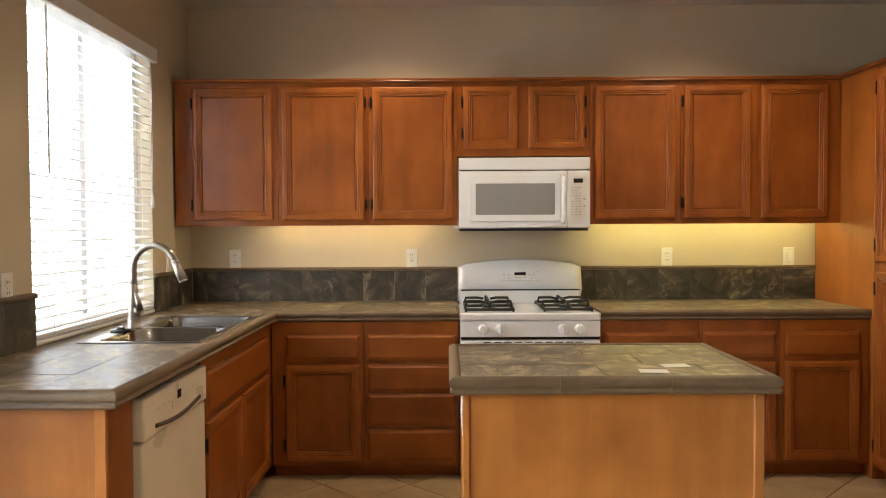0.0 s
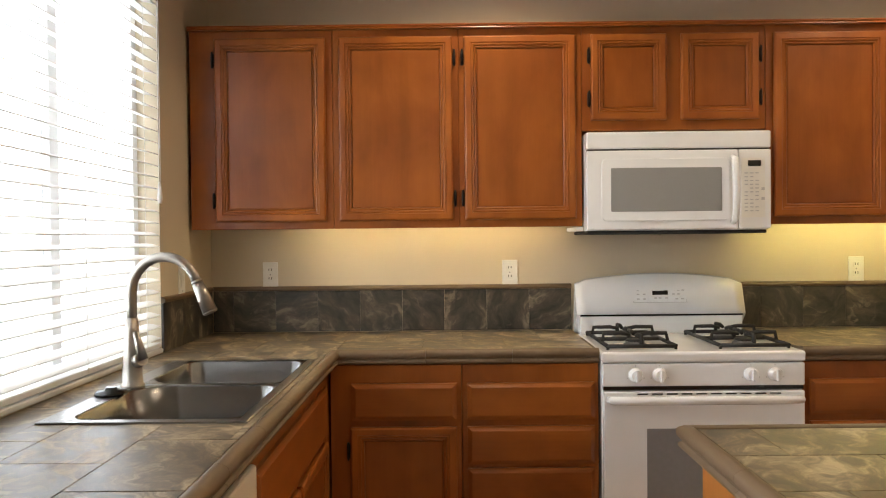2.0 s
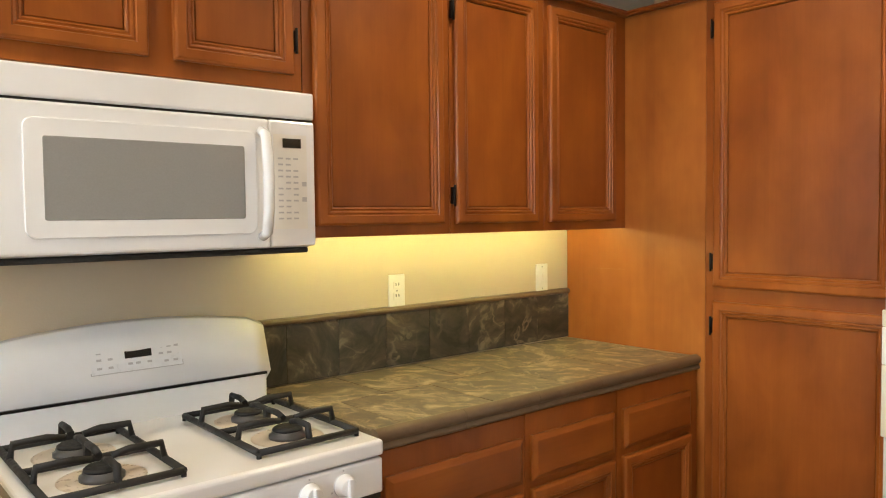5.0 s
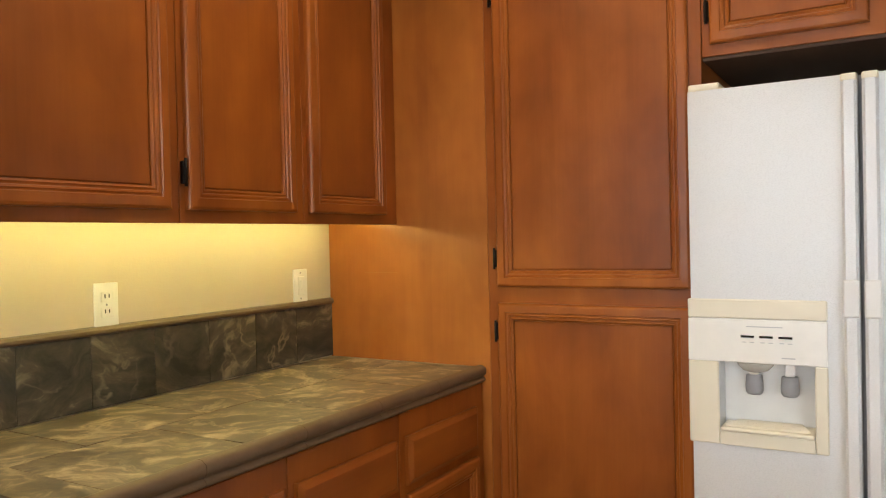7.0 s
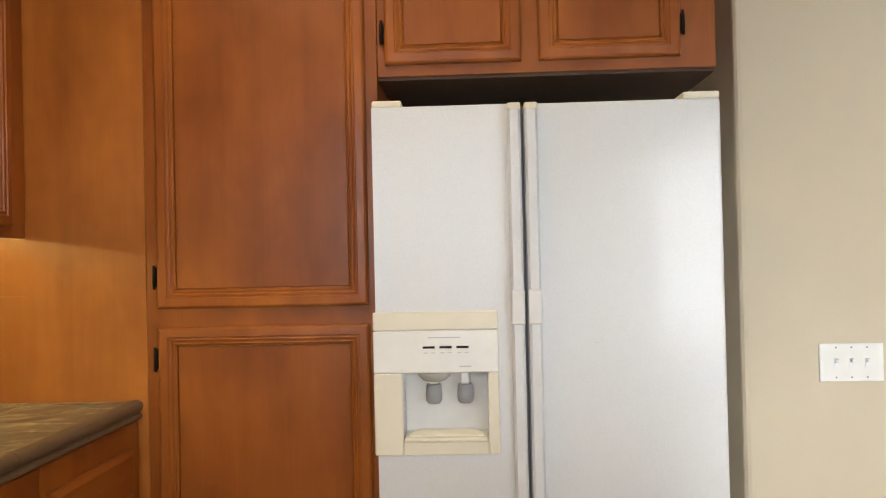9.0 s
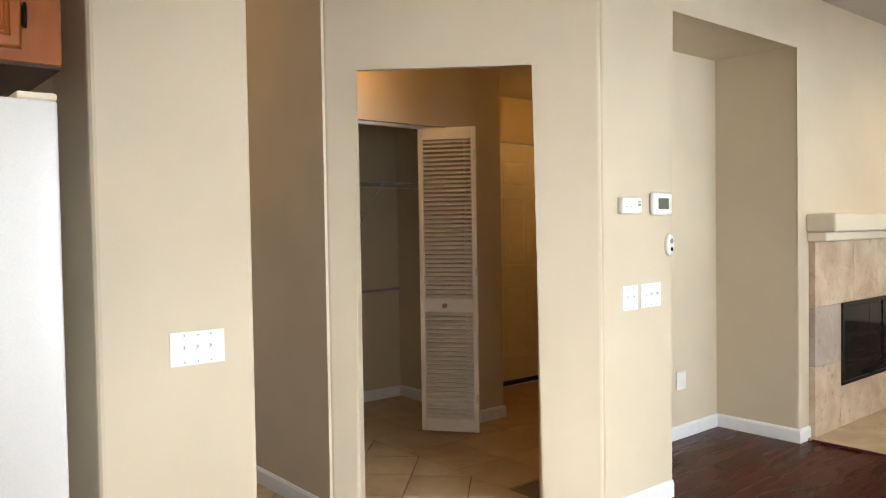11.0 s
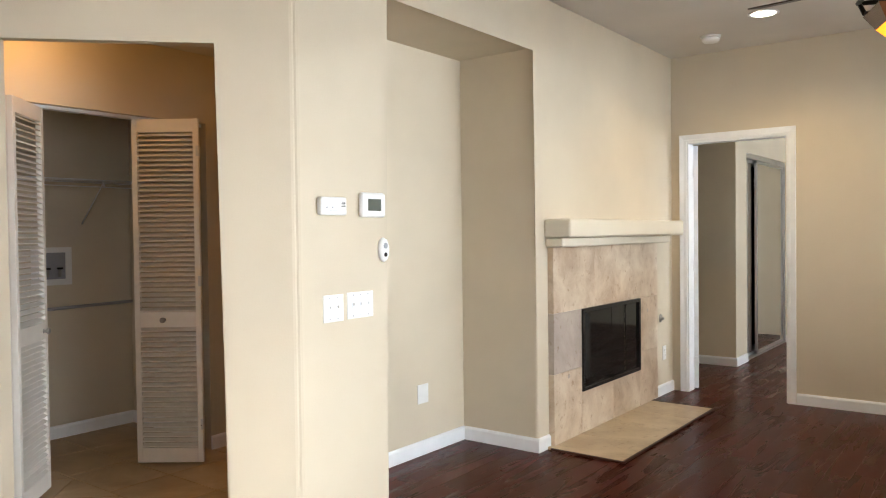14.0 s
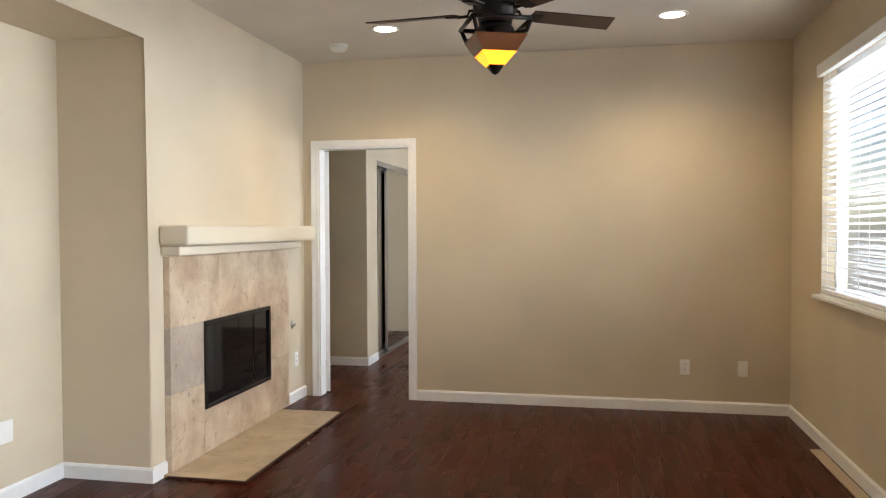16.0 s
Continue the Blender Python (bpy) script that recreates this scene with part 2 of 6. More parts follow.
def glow(name, colour, strength):
    mat, nt, b = material(name)
    b.inputs["Base Color"].default_value = (*colour, 1)
    b.inputs["Emission Color"].default_value = (*colour, 1)
    b.inputs["Emission Strength"].default_value = strength
    return mat


def blind_mat(name):
    mat, nt, b = material(name)
    n = node(nt, "ShaderNodeTexNoise", Scale=30.0, Detail=2.0)
    nt.links.new(coords(nt, (1, 0.2, 1)), n.inputs["Vector"])
    nt.links.new(ramp(nt, n.outputs[0], [(0.3, (0.80, 0.79, 0.76)), (0.7, (0.86, 0.85, 0.83))]), b.inputs["Base Color"])
    b.inputs["Roughness"].default_value = 0.4
    tr = nt.nodes.new("ShaderNodeBsdfTranslucent")
    tr.inputs[0].default_value = (0.9, 0.9, 0.88, 1)
    mx = nt.nodes.new("ShaderNodeMixShader")
    mx.inputs[0].default_value = 0.10
    nt.links.new(b.outputs[0], mx.inputs[1])
    nt.links.new(tr.outputs[0], mx.inputs[2])
    nt.links.new(mx.outputs[0], nt.nodes["Material Output"].inputs[0])
    return mat


WALL = paint("beige_wall_paint", (0.595, 0.512, 0.378))
CEILING = paint("ceiling_paint", (0.61, 0.565, 0.50), 0.85, 0.35, 110)
TRIM = gloss("white_trim_paint", (0.82, 0.83, 0.83), 0.35, scale=12.0)
WOODV = wood("stained_maple_upright", (0.225, 0.056, 0.0075), (0.36, 0.107, 0.0145), 2)
WOODH = wood("stained_maple_level", (0.225, 0.056, 0.0075), (0.36, 0.107, 0.0145), 0)
WOODL = wood("light_stained_maple_frame", (0.265, 0.070, 0.0105), (0.40, 0.125, 0.0185), 2)
WOODP = wood("light_maple_panel", (0.37, 0.132, 0.026), (0.46, 0.185, 0.042), 2, 0.38)
WOODF = wood("honey_maple_panel", (0.31, 0.092, 0.015), (0.44, 0.155, 0.028), 2, 0.38)
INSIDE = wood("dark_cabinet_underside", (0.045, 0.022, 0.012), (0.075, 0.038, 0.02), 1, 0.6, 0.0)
SLATE = slate("slate_tile", ((0.066, 0.053, 0.036), (0.125, 0.098, 0.065), (0.18, 0.141, 0.089), (0.30, 0.235, 0.146), (0.48, 0.39, 0.252)), 0.40, 2, 0.6, 0.9, 0.26)
SLATED = slate("dark_slate_tile", ((0.024, 0.022, 0.019), (0.045, 0.040, 0.033), (0.062, 0.054, 0.042), (0.095, 0.079, 0.058), (0.24, 0.20, 0.145)), 0.42, 1, 0.8, 0.7, 0.16)
EDGE = slate("brown_edge_tile", ((0.122, 0.080, 0.044), (0.135, 0.089, 0.049), (0.145, 0.096, 0.054), (0.155, 0.104, 0.059), (0.175, 0.122, 0.071)), 0.44, 2, 0.05, 0.5, 0.2)
GROUT = paint("brown_grout", (0.15, 0.12, 0.085), 0.9, 0.4, 300)
GROUTL = paint("tan_floor_grout", (0.20, 0.14, 0.085), 0.9, 0.4, 300)
ENAMEL = gloss("white_enamel", (0.85, 0.86, 0.87), 0.16, coat=0.3, scale=5.0)
FRIDGEM = gloss("pebbled_white_enamel", (0.67, 0.68, 0.69), 0.28, coat=0.2, scale=260.0, relief=0.25, stretch=(1, 1, 3.2))
GRIP = gloss("worn_cream_enamel", (0.70, 0.69, 0.67), 0.35, scale=9.0)
BISQUE = gloss("yellowed_ivory_plastic", (0.75, 0.70, 0.57), 0.4, scale=9.0)
PLASTIC = gloss("white_plastic", (0.80, 0.79, 0.75), 0.35, scale=20.0)
DWM = gloss("almond_dishwasher_enamel", (0.74, 0.68, 0.57), 0.3, scale=6.0)
CHUTE = gloss("cloudy_clear_plastic", (0.48, 0.46, 0.40), 0.15)
GREYP = gloss("grey_plastic", (0.30, 0.30, 0.31), 0.45)
LETTER = gloss("grey_lettering", (0.52, 0.52, 0.53), 0.6)
BLACK = gloss("black_gloss_plastic", (0.012, 0.012, 0.013), 0.2)
IRON = gloss("black_cast_iron", (0.011, 0.011, 0.012), 0.58, spots=0.25, scale=90.0, relief=0.3)
BRONZE = gloss("dark_bronze", (0.014, 0.011, 0.009), 0.42, 0.7, 0.2)
BOWLS = gloss("satin_steel", (0.20, 0.20, 0.20), 0.24, 1.0, 0.015, 120.0, stretch=(18, 1, 18))
STEEL = gloss("brushed_stainless", (0.30, 0.30, 0.30), 0.3, 1.0, 0.06, 120.0, stretch=(1, 18, 18))
NICKEL = gloss("brushed_nickel", (0.36, 0.335, 0.30), 0.36, 1.0, 0.03, 80.0)
ALU = gloss("silver_aluminium", (0.62, 0.63, 0.64), 0.32, 1.0)
TRAV = travertine("travertine", (0.45, 0.325, 0.215), (0.58, 0.455, 0.325), (0.68, 0.57, 0.43))
TRAVG = travertine("grey_travertine", (0.38, 0.31, 0.25), (0.43, 0.36, 0.30), (0.50, 0.43, 0.36))
TRAVH = travertine("hearth_travertine", (0.44, 0.33, 0.205), (0.53, 0.425, 0.275), (0.60, 0.49, 0.335), 0.3)
MANTEL = paint("cream_mantel_paint", (0.70, 0.63, 0.49), 0.55, 0.12)
TILE = floor_tile_mat("beige_floor_tile")
PLANK = plank_mat("dark_cherry_laminate")
DARKWOOD = wood("dark_cherry_trim", (0.03, 0.010, 0.006), (0.075, 0.024, 0.011), 1, 0.4)
BLADE = wood("walnut_fan_blade", (0.03, 0.016, 0.010), (0.06, 0.030, 0.018), 0, 0.45, 0.0)
SLAT = blind_mat("white_blind_slat")
GLASS = clear("window_glass")
SMOKED = gloss("smoked_fireplace_glass", (0.004, 0.004, 0.004), 0.06)
OVENGLASS = gloss("grey_oven_glass", (0.26, 0.26, 0.27), 0.12)
MWGLASS = gloss("grey_screened_glass", (0.29, 0.29, 0.285), 0.16, scale=300.0, spots=0.03)
MIRROR, _nt, _b = material("mirror_glass")
_b.inputs["Base Color"].default_value, _b.inputs["Metallic"].default_value, _b.inputs["Roughness"].default_value = (0.82, 0.84, 0.83, 1), 1.0, 0.015
BULB = glow("lamp_lens", (1.0, 0.86, 0.66), 9.0)
AMBERG = glow("lit_amber_glass", (1.0, 0.36, 0.012), 1.7)
AMBERD = gloss("amber_art_glass", (0.13, 0.045, 0.016), 0.2)
TUBE1 = glow("warm_lamp_tube", (1.0, 0.77, 0.36), 25.0)
TUBE2 = glow("yellow_lamp_tube", (1.0, 0.87, 0.31), 36.0)
PANELW = gloss("pale_grey_panel", (0.80, 0.82, 0.84), 0.3)
PAPER = gloss("white_paper", (0.80, 0.79, 0.74), 0.7)
DOORP = gloss("cream_louver_paint", (0.80, 0.755, 0.67), 0.45, scale=12.0)
BLACKOUT = gloss("black_vent_metal", (0.02, 0.02, 0.02), 0.6)
CHARRED = gloss("sooty_firebrick", (0.02, 0.019, 0.018), 0.9)
STRAP = gloss("tan_plank_offcut", (0.50, 0.42, 0.31), 0.5, scale=8.0)

# ---- building helpers ----


def box(bm, x0, x1, y0, y1, z0, z1, bevel=0.0, seg=2):
    vs = [bm.verts.new((x, y, z)) for x in (min(x0, x1), max(x0, x1)) for y in (min(y0, y1), max(y0, y1)) for z in (min(z0, z1), max(z0, z1))]
    fs = [bm.faces.new([vs[i] for i in q]) for q in ((0, 1, 3, 2), (4, 6, 7, 5), (0, 4, 5, 1), (2, 3, 7, 6), (0, 2, 6, 4), (1, 5, 7, 3))]
    if bevel:
        es = list({e for f in fs for e in f.edges})
        bmesh.ops.bevel(bm, geom=es, offset=bevel, segments=seg, affect="EDGES", profile=0.5)
    return bm


def rod(bm, p, q, r, r2=None, n=12, caps=True):
    p, q = Vector(p), Vector(q)
    r2 = r if r2 is None else r2
    m = (q - p).to_track_quat("Z", "Y").to_matrix()
    rings = []
    for c, rad in ((p, r), (q, r2)):
        rings.append([bm.verts.new(c + m @ Vector((rad * math.cos(2 * math.pi * k / n), rad * math.sin(2 * math.pi * k / n), 0))) for k in range(n)])
    for k in range(n):
        f = bm.faces.new((rings[0][k], rings[0][(k + 1) % n], rings[1][(k + 1) % n], rings[1][k]))
        f.smooth = True
    if caps:
        bm.faces.new(rings[0][::-1])
        bm.faces.new(rings[1])
    return bm


def lathe(bm, profile, centre=(0, 0, 0), n=24, axis="z"):
    c = Vector(centre)
    rings = []
    for r, h in profile:
        ring = []
        for k in range(n):
            a = 2 * math.pi * k / n
            u, v = r * math.cos(a), r * math.sin(a)
            ring.append(bm.verts.new(c + (Vector((u, v, h)) if axis == "z" else Vector((u, -h, v)) if axis == "y" else Vector((h, u, v)))))
        rings.append(ring)
    for a, b in zip(rings, rings[1:]):
        for k in range(n):
            f = bm.faces.new((a[k], a[(k + 1) % n], b[(k + 1) % n], b[k]))
            f.smooth = True
    bm.faces.new(rings[0][::-1])
    bm.faces.new(rings[-1])
    return bm


def tube(bm, pts, radii, n=12):
    """A round bar along a list of points."""
    pts = [Vector(p) for p in pts]
    if isinstance(radii, (int, float)):
        radii = [radii] * len(pts)
    rings, up = [], None
    for i, p in enumerate(pts):
        t = (pts[min(i + 1, len(pts) - 1)] - pts[max(i - 1, 0)]).normalized()
        if up is None:
            up = t.orthogonal().normalized()
        up = (up - t * up.dot(t)).normalized()
        side = t.cross(up)
        rings.append([bm.verts.new(p + radii[i] * (math.cos(2 * math.pi * k / n) * up + math.sin(2 * math.pi * k / n) * side)) for k in range(n)])
    for a, b in zip(rings, rings[1:]):
        for k in range(n):
            f = bm.faces.new((a[k], a[(k + 1) % n], b[(k + 1) % n], b[k]))
            f.smooth = True
    bm.faces.new(rings[0][::-1])
    bm.faces.new(rings[-1])
    return bm


def panel(bm, x0, x1, z0, z1, rings, y=0.0):
    """A mitred front facing -y: rings of (inset, height above y)."""
    loops = []
    for inset, h in rings:
        loops.append([bm.verts.new(v) for v in ((x0 + inset, y - h, z0 + inset), (x1 - inset, y - h, z0 + inset), (x1 - inset, y - h, z1 - inset), (x0 + inset, y - h, z1 - inset))])
    for a, b in zip(loops, loops[1:]):
        for k in range(4):
            bm.faces.new((a[k], a[(k + 1) % 4], b[(k + 1) % 4], b[k]))
    bm.faces.new(loops[0][::-1])
    bm.faces.new(loops[-1])
    return bm


def slab(bm, outline, to3d, depth, bevel_if=None, bevel=0.02, seg=3):
    """An outline drawn in the plane, pushed back by depth; to3d(u, v, d) gives places."""
    a = [bm.verts.new(to3d(u, v, 0)) for u, v in outline]
    b = [bm.verts.new(to3d(u, v, depth)) for u, v in outline]
    n = len(outline)
    bm.faces.new(a)
    bm.faces.new(b[::-1])
    for k in range(n):
        bm.faces.new((a[(k + 1) % n], a[k], b[k], b[(k + 1) % n]))
    if bevel_if:
        es = []
        for k in range(n):
            (u0, v0), (u1, v1) = outline[k], outline[(k + 1) % n]
            if bevel_if((u0 + u1) / 2, (v0 + v1) / 2):
                es += [e for e in bm.edges if set(e.verts) == {a[k], a[(k + 1) % n]}]
        bmesh.ops.bevel(bm, geom=es, offset=bevel, segments=seg, affect="EDGES", profile=0.5)
    return bm


def mesh_of(name, bm, mat):
    bmesh.ops.recalc_face_normals(bm, faces=bm.faces)
    me = bpy.data.meshes.new(name)
    bm.to_mesh(me)
    bm.free()
    me.materials.append(mat)
    return me


def part(name, bm, mat, parent=None, label="", m=None):
    ob = new(name, mesh_of(name, bm, mat))
    if parent is not None:
        ob.parent = parent
    if m is not None:
        ob.matrix_basis = m
    if label:
        ob["label"] = label
    return ob


def repeat(name, me, parent, m):
    ob = new(name, me)
    ob.parent = parent
    ob.matrix_basis = m
    return ob


def thing(name, m, label, category, group=""):
    ob = new(name)
    ob.empty_display_size = 0.1
    ob.matrix_basis = m
    return tagged(ob, label, category, group)


def setting(name, bm, mat, label="", category=""):
    return tagged(part(name, bm, mat), label, category, kind="structure")


NB = bmesh.new
# facing: m turns a front that looks to -y
def facing(x, y, z, way):
    return pose(x, y, z, 0, 0, {"south": 0, "west": -90, "east": 90, "north": 180}[way])

# ---- large structure ----
XW, XE = -2.05, 1.715       # faces of the outer wall and of the fireplace wall
YS = -8.55                   # face of the far living-room wall
A, B = Vector((2.585, -3.545)), Vector((1.715, -4.46))   # ends of the slanted wall
ALONG = (B - A).normalized()
INTO = Vector((-ALONG.y, ALONG.x))
if INTO.x < 0:
    INTO = -INTO
TOP = CEIL + 0.05

bm = box(NB(), -2.35, 2.6, 0, 0.15, -0.05, TOP)
setting("wall_north", bm, WALL, "beige painted kitchen wall behind the range", "wall")


def holed_wall(bm, x0, x1, ya, yb, holes):
    """A wall along y from ya down to yb with holes (y_hi, y_lo, z_lo, z_hi)."""
    y = ya
    for hi, lo, zl, zh in holes:
        box(bm, x0, x1, hi, y, -0.05, TOP)
        box(bm, x0, x1, lo, hi, -0.05, zl)
        box(bm, x0, x1, lo, hi, zh, TOP)
        y = lo
    box(bm, x0, x1, yb, y, -0.05, TOP)
    return bm


KW = (-0.62, -1.82, 0.925, 2.33)
LW = (-4.70, -7.80, 0.955, 2.37)
PD = (-2.9, -4.4, -0.012, 2.03)
BW = (-9.8, -11.4, 0.95, 2.25)
setting("wall_west", holed_wall(NB(), XW - 0.16, XW, 0, -12.6, [KW, PD, LW, BW]), WALL, "beige painted outer wall with windows", "wall")

bm = NB()
box(bm, 2.5, 2.6, -2.52, 0, -0.05, TOP)
box(bm, 2.18, 2.5, -2.52, -2.40, -0.05, TOP)
setting("wall_east_kitchen", bm, WALL, "beige wall behind pantry and refrigerator", "wall")
bm = slab(NB(), [(2.06, -2.40), (2.18, -2.40), (2.18, -2.935), (2.06, -2.935)], lambda u, v, d: Vector((u, v, -0.05 + d)), TOP + 0.05)
es = [e for e in bm.edges if abs((e.verts[0].co - e.verts[1].co).z) > 1 and e.verts[0].co.y < -2.9 or abs((e.verts[0].co - e.verts[1].co).z) > 1 and e.verts[0].co.x < 2.1]
bmesh.ops.bevel(bm, geom=es, offset=0.02, segments=3, affect="EDGES", profile=0.5)
setting("wall_stub", bm, WALL, "beige bullnosed wall end beside the refrigerator", "wall")

# slanted wall with the laundry doorway
SL = (B - A).length
d0, d1, DH = 0.14, 0.974, 2.102


def on_slant(s, z, d):
    p = A + ALONG * s + INTO * d
    return Vector((p.x, p.y, z))


outline = [(0, -0.05), (d0, -0.05), (d0, DH), (d1, DH), (d1, -0.05), (SL, -0.05), (SL, TOP), (0, TOP)]
bm = slab(NB(), outline, on_slant, 0.13, lambda u, v: (d0 - 0.01 <= u <= d1 + 0.01 and -0.04 < v < DH + 0.01) or u in (0, SL))
setting("wall_slanted", bm, WALL, "beige slanted wall with an open rounded doorway", "wall")

# hall behind and laundry
bm = NB()
box(bm, A.x - 0.005, 4.7, A.y - 0.11, A.y + 0.005, -0.05, TOP)
box(bm, 4.58, 4.7, A.y, 0.0, -0.05, TOP)
setting("wall_hall", bm, WALL, "beige wall of the short hall", "wall")

# wall with niche, one piece; fireplace wall butts against it
def on_fire(u, v, d):
    return Vector((XE + d, u, v))


N0, N1, NH = -5.0, -6.34, 2.425
outline = [(B.y, -0.05), (N0, -0.05), (N0, NH), (N1, NH), (N1, -0.05), (-6.47, -0.05), (-6.47, TOP), (B.y, TOP)]
bm = slab(NB(), outline, on_fire, 0.13, lambda u, v: (N1 - 0.01 <= u <= N0 + 0.01 and -0.04 < v < NH + 0.01) or u == B.y)
setting("wall_niche", bm, WALL, "beige wall with a tall rounded media niche", "wall")
NB_X = 2.265
bm = NB()
box(bm, XE + 0.13, NB_X + 0.12, N0, N0 + 0.12, -0.05, TOP)
box(bm, XE + 0.13, NB_X + 0.12, N1 - 0.12, N1, -0.05, TOP)
box(bm, NB_X, NB_X + 0.12, N1, N0, -0.05, TOP)
box(bm, XE + 0.13, NB_X, N1, N0, NH, TOP)
setting("wall_niche_inside", bm, WALL, "beige inside faces of the niche", "wall")
F0, F1, FZ0, FZ1 = -6.84, -7.775, 0.285, 0.825
bm = NB()
box(bm, XE, XE + 0.13, F0, -6.47, -0.05, TOP)
box(bm, XE, XE + 0.13, F1, F0, FZ1, TOP)
box(bm, XE, XE + 0.13, F1, F0, -0.05, FZ0)
box(bm, XE, XE + 0.13, YS, F1, -0.05, TOP)
setting("wall_fireplace", bm, WALL, "cream-beige wall above and beside the fireplace", "wall")

D0, D1, DZ = 0.815, 1.585, 2.045
bm = NB()
box(bm, XW, D0, YS - 0.12, YS, -0.05, TOP)
box(bm, D1, XE + 0.13, YS - 0.12, YS, -0.05, TOP)
box(bm, D0, D1, YS - 0.12, YS, DZ, TOP)
setting("wall_south", bm, WALL, "beige living-room wall with the bedroom doorway", "wall")

# bedroom beyond the doorway
bm = NB()
box(bm, 1.60, 2.9, -10.05, -9.93, -0.05, TOP)
box(bm, 1.60, 1.72, -10.30, -10.05, -0.05, TOP)
box(bm, 1.60, 1.72, -11.86, -10.30, 2.10, TOP)
box(bm, 1.60, 1.72, -12.48, -11.86, -0.05, TOP)
box(bm, 2.3, 2.42, -12.48, -10.05, -0.05, TOP)
box(bm, XW, 2.42, -12.6, -12.48, -0.05, TOP)
box(bm, 2.78, 2.9, -9.93, YS - 0.12, -0.05, TOP)
box(bm, XE + 0.13, 2.9, YS - 0.12, YS, -0.05, TOP)
setting("wall_bedroom", bm, WALL, "grey-beige bedroom walls beyond the doorway", "wall")

# laundry room with its closet
CX = 3.41
C0, C1, CZ = -3.70, -5.24, 2.02
LC = 2.44
bm = NB()
box(bm, CX, CX + 0.11, C0, A.y - 0.11, -0.05, TOP)
box(bm, CX, CX + 0.11, C1, C0, CZ, TOP)
slab(bm, [(CX, C1), (CX + 0.11, C1), (CX + 0.11, C1 - 0.23), (CX, C1 - 0.23)], lambda u, v, d: Vector((u, v, -0.05 + d)), TOP + 0.05)
box(bm, CX + 0.11, 4.6, C1 - 0.23, C1 - 0.11, -0.05, TOP)
box(bm, 4.48, 4.6, C1 - 0.11, A.y - 0.11, -0.05, TOP)
setting("wall_laundry_closet", bm, WALL, "tan walls round the laundry closet", "wall")
bm = NB()
box(bm, 4.12, 4.24, -6.08, C1 - 0.23, -0.05, TOP)
box(bm, 4.12, 4.24, -6.92, -6.08, 2.06, TOP)
box(bm, 2.33, 4.24, -7.05, -6.92, -0.05, TOP)
box(bm, XE + 0.13, 2.33, -7.05, -6.92, -0.05, TOP)
setting("wall_laundry_entry", bm, WALL, "tan wall round the entry door", "wall")

# ceilings
bm = NB()
box(bm, XW - 0.2, 4.7, -12.6, 0.15, CEIL, CEIL + 0.12)
setting("ceiling", bm, CEILING, "off-white textured ceiling", "ceiling")
bm = NB()
slab(bm, [(2.62, -3.72), (4.47, -3.59), (4.47, -6.91), (2.34, -6.91), (2.34, -4.9), (1.86, -4.86), (1.88, -4.50)], lambda u, v, d: Vector((u, v, LC + d)), 0.06)
setting("ceiling_laundry", bm, CEILING, "low off-white laundry ceiling", "ceiling")

# floors: a bed under each, the pieces come last in the file
bm = box(NB(), XW - 0.1, 4.7, B.y, 0.1, -0.12, -0.012)
box(bm, 1.85, 4.7, -7.05, B.y, -0.12, -0.012)
floor_kitchen = setting("floor_kitchen", bm, GROUTL, "beige diagonal ceramic tile floor", "floor")
bm = box(NB(), XW - 0.1, 1.85, YS - 0.12, B.y, -0.12, -0.012)
box(bm, 1.85, 2.3, N1, N0, -0.12, -0.012)
floor_living = setting("floor_living", bm, DARKWOOD, "dark cherry laminate plank floor", "floor")
bm = box(NB(), XW - 0.1, 2.9, -12.6, YS - 0.12, -0.12, -0.012)
floor_bedroom = setting("floor_bedroom", bm, DARKWOOD, "dark cherry laminate plank floor of the bedroom", "floor")

# ground outside
bm = box(NB(), -400, 400, -400, 400, -0.6, -0.5)
setting("ground", bm, paint("dry_ground", (0.35, 0.33, 0.28), 0.9, 0.5, 3), "pale ground outside the windows", "ground")


def baseboard(pts, h=0.085, t=0.014):
    """A white base moulding along a wall line, on the side to its left."""
    bm = NB()
    for (xa, ya), (xb, yb) in zip(pts, pts[1:]):
        a, b = Vector((xa, ya, 0)), Vector((xb, yb, 0))
        along = (b - a).normalized()
        side = Vector((-along.y, along.x, 0))
        a, b = a - along * 0.0, b + along * t * 0.0
        prof = [(0, 0), (t, 0), (t, h - 0.014), (t * 0.55, h - 0.003), (0, h)]
        va = [bm.verts.new(a + side * u + Vector((0, 0, z))) for u, z in prof]
        vb = [bm.verts.new(b + side * u + Vector((0, 0, z))) for u, z in prof]
        for k in range(5):
            bm.faces.new((va[k], va[(k + 1) % 5], vb[(k + 1) % 5], vb[k]))
        bm.faces.new(va[::-1])
        bm.faces.new(vb)
    return setting("baseboard", bm, TRIM, "white painted baseboard", "baseboard")


t = 0.014
baseboard([(XE, N0 + 0.016), (XE, B.y)])
baseboard([(NB_X, N1), (NB_X, N0)])
baseboard([(XE - t, N1), (NB_X - t, N1)])
baseboard([(XE, -6.475), (XE, N1)])
baseboard([(XE, YS), (XE, -8.13)])
baseboard([(XW + t, YS), (D0 - 0.062, YS)])
baseboard([(XW, -2.56), (XW, PD[0])])
baseboard([(XW, PD[1]), (XW, YS)])
baseboard([(A.x + 0.01, A.y + 0.005), (4.58, A.y + 0.005)])
baseboard([(1.60 - t, -9.93), (2.77, -9.93)])
baseboard([(1.60, -10.29), (1.60, -9.93)])
baseboard([(1.60, -12.47), (1.60, -11.87)])
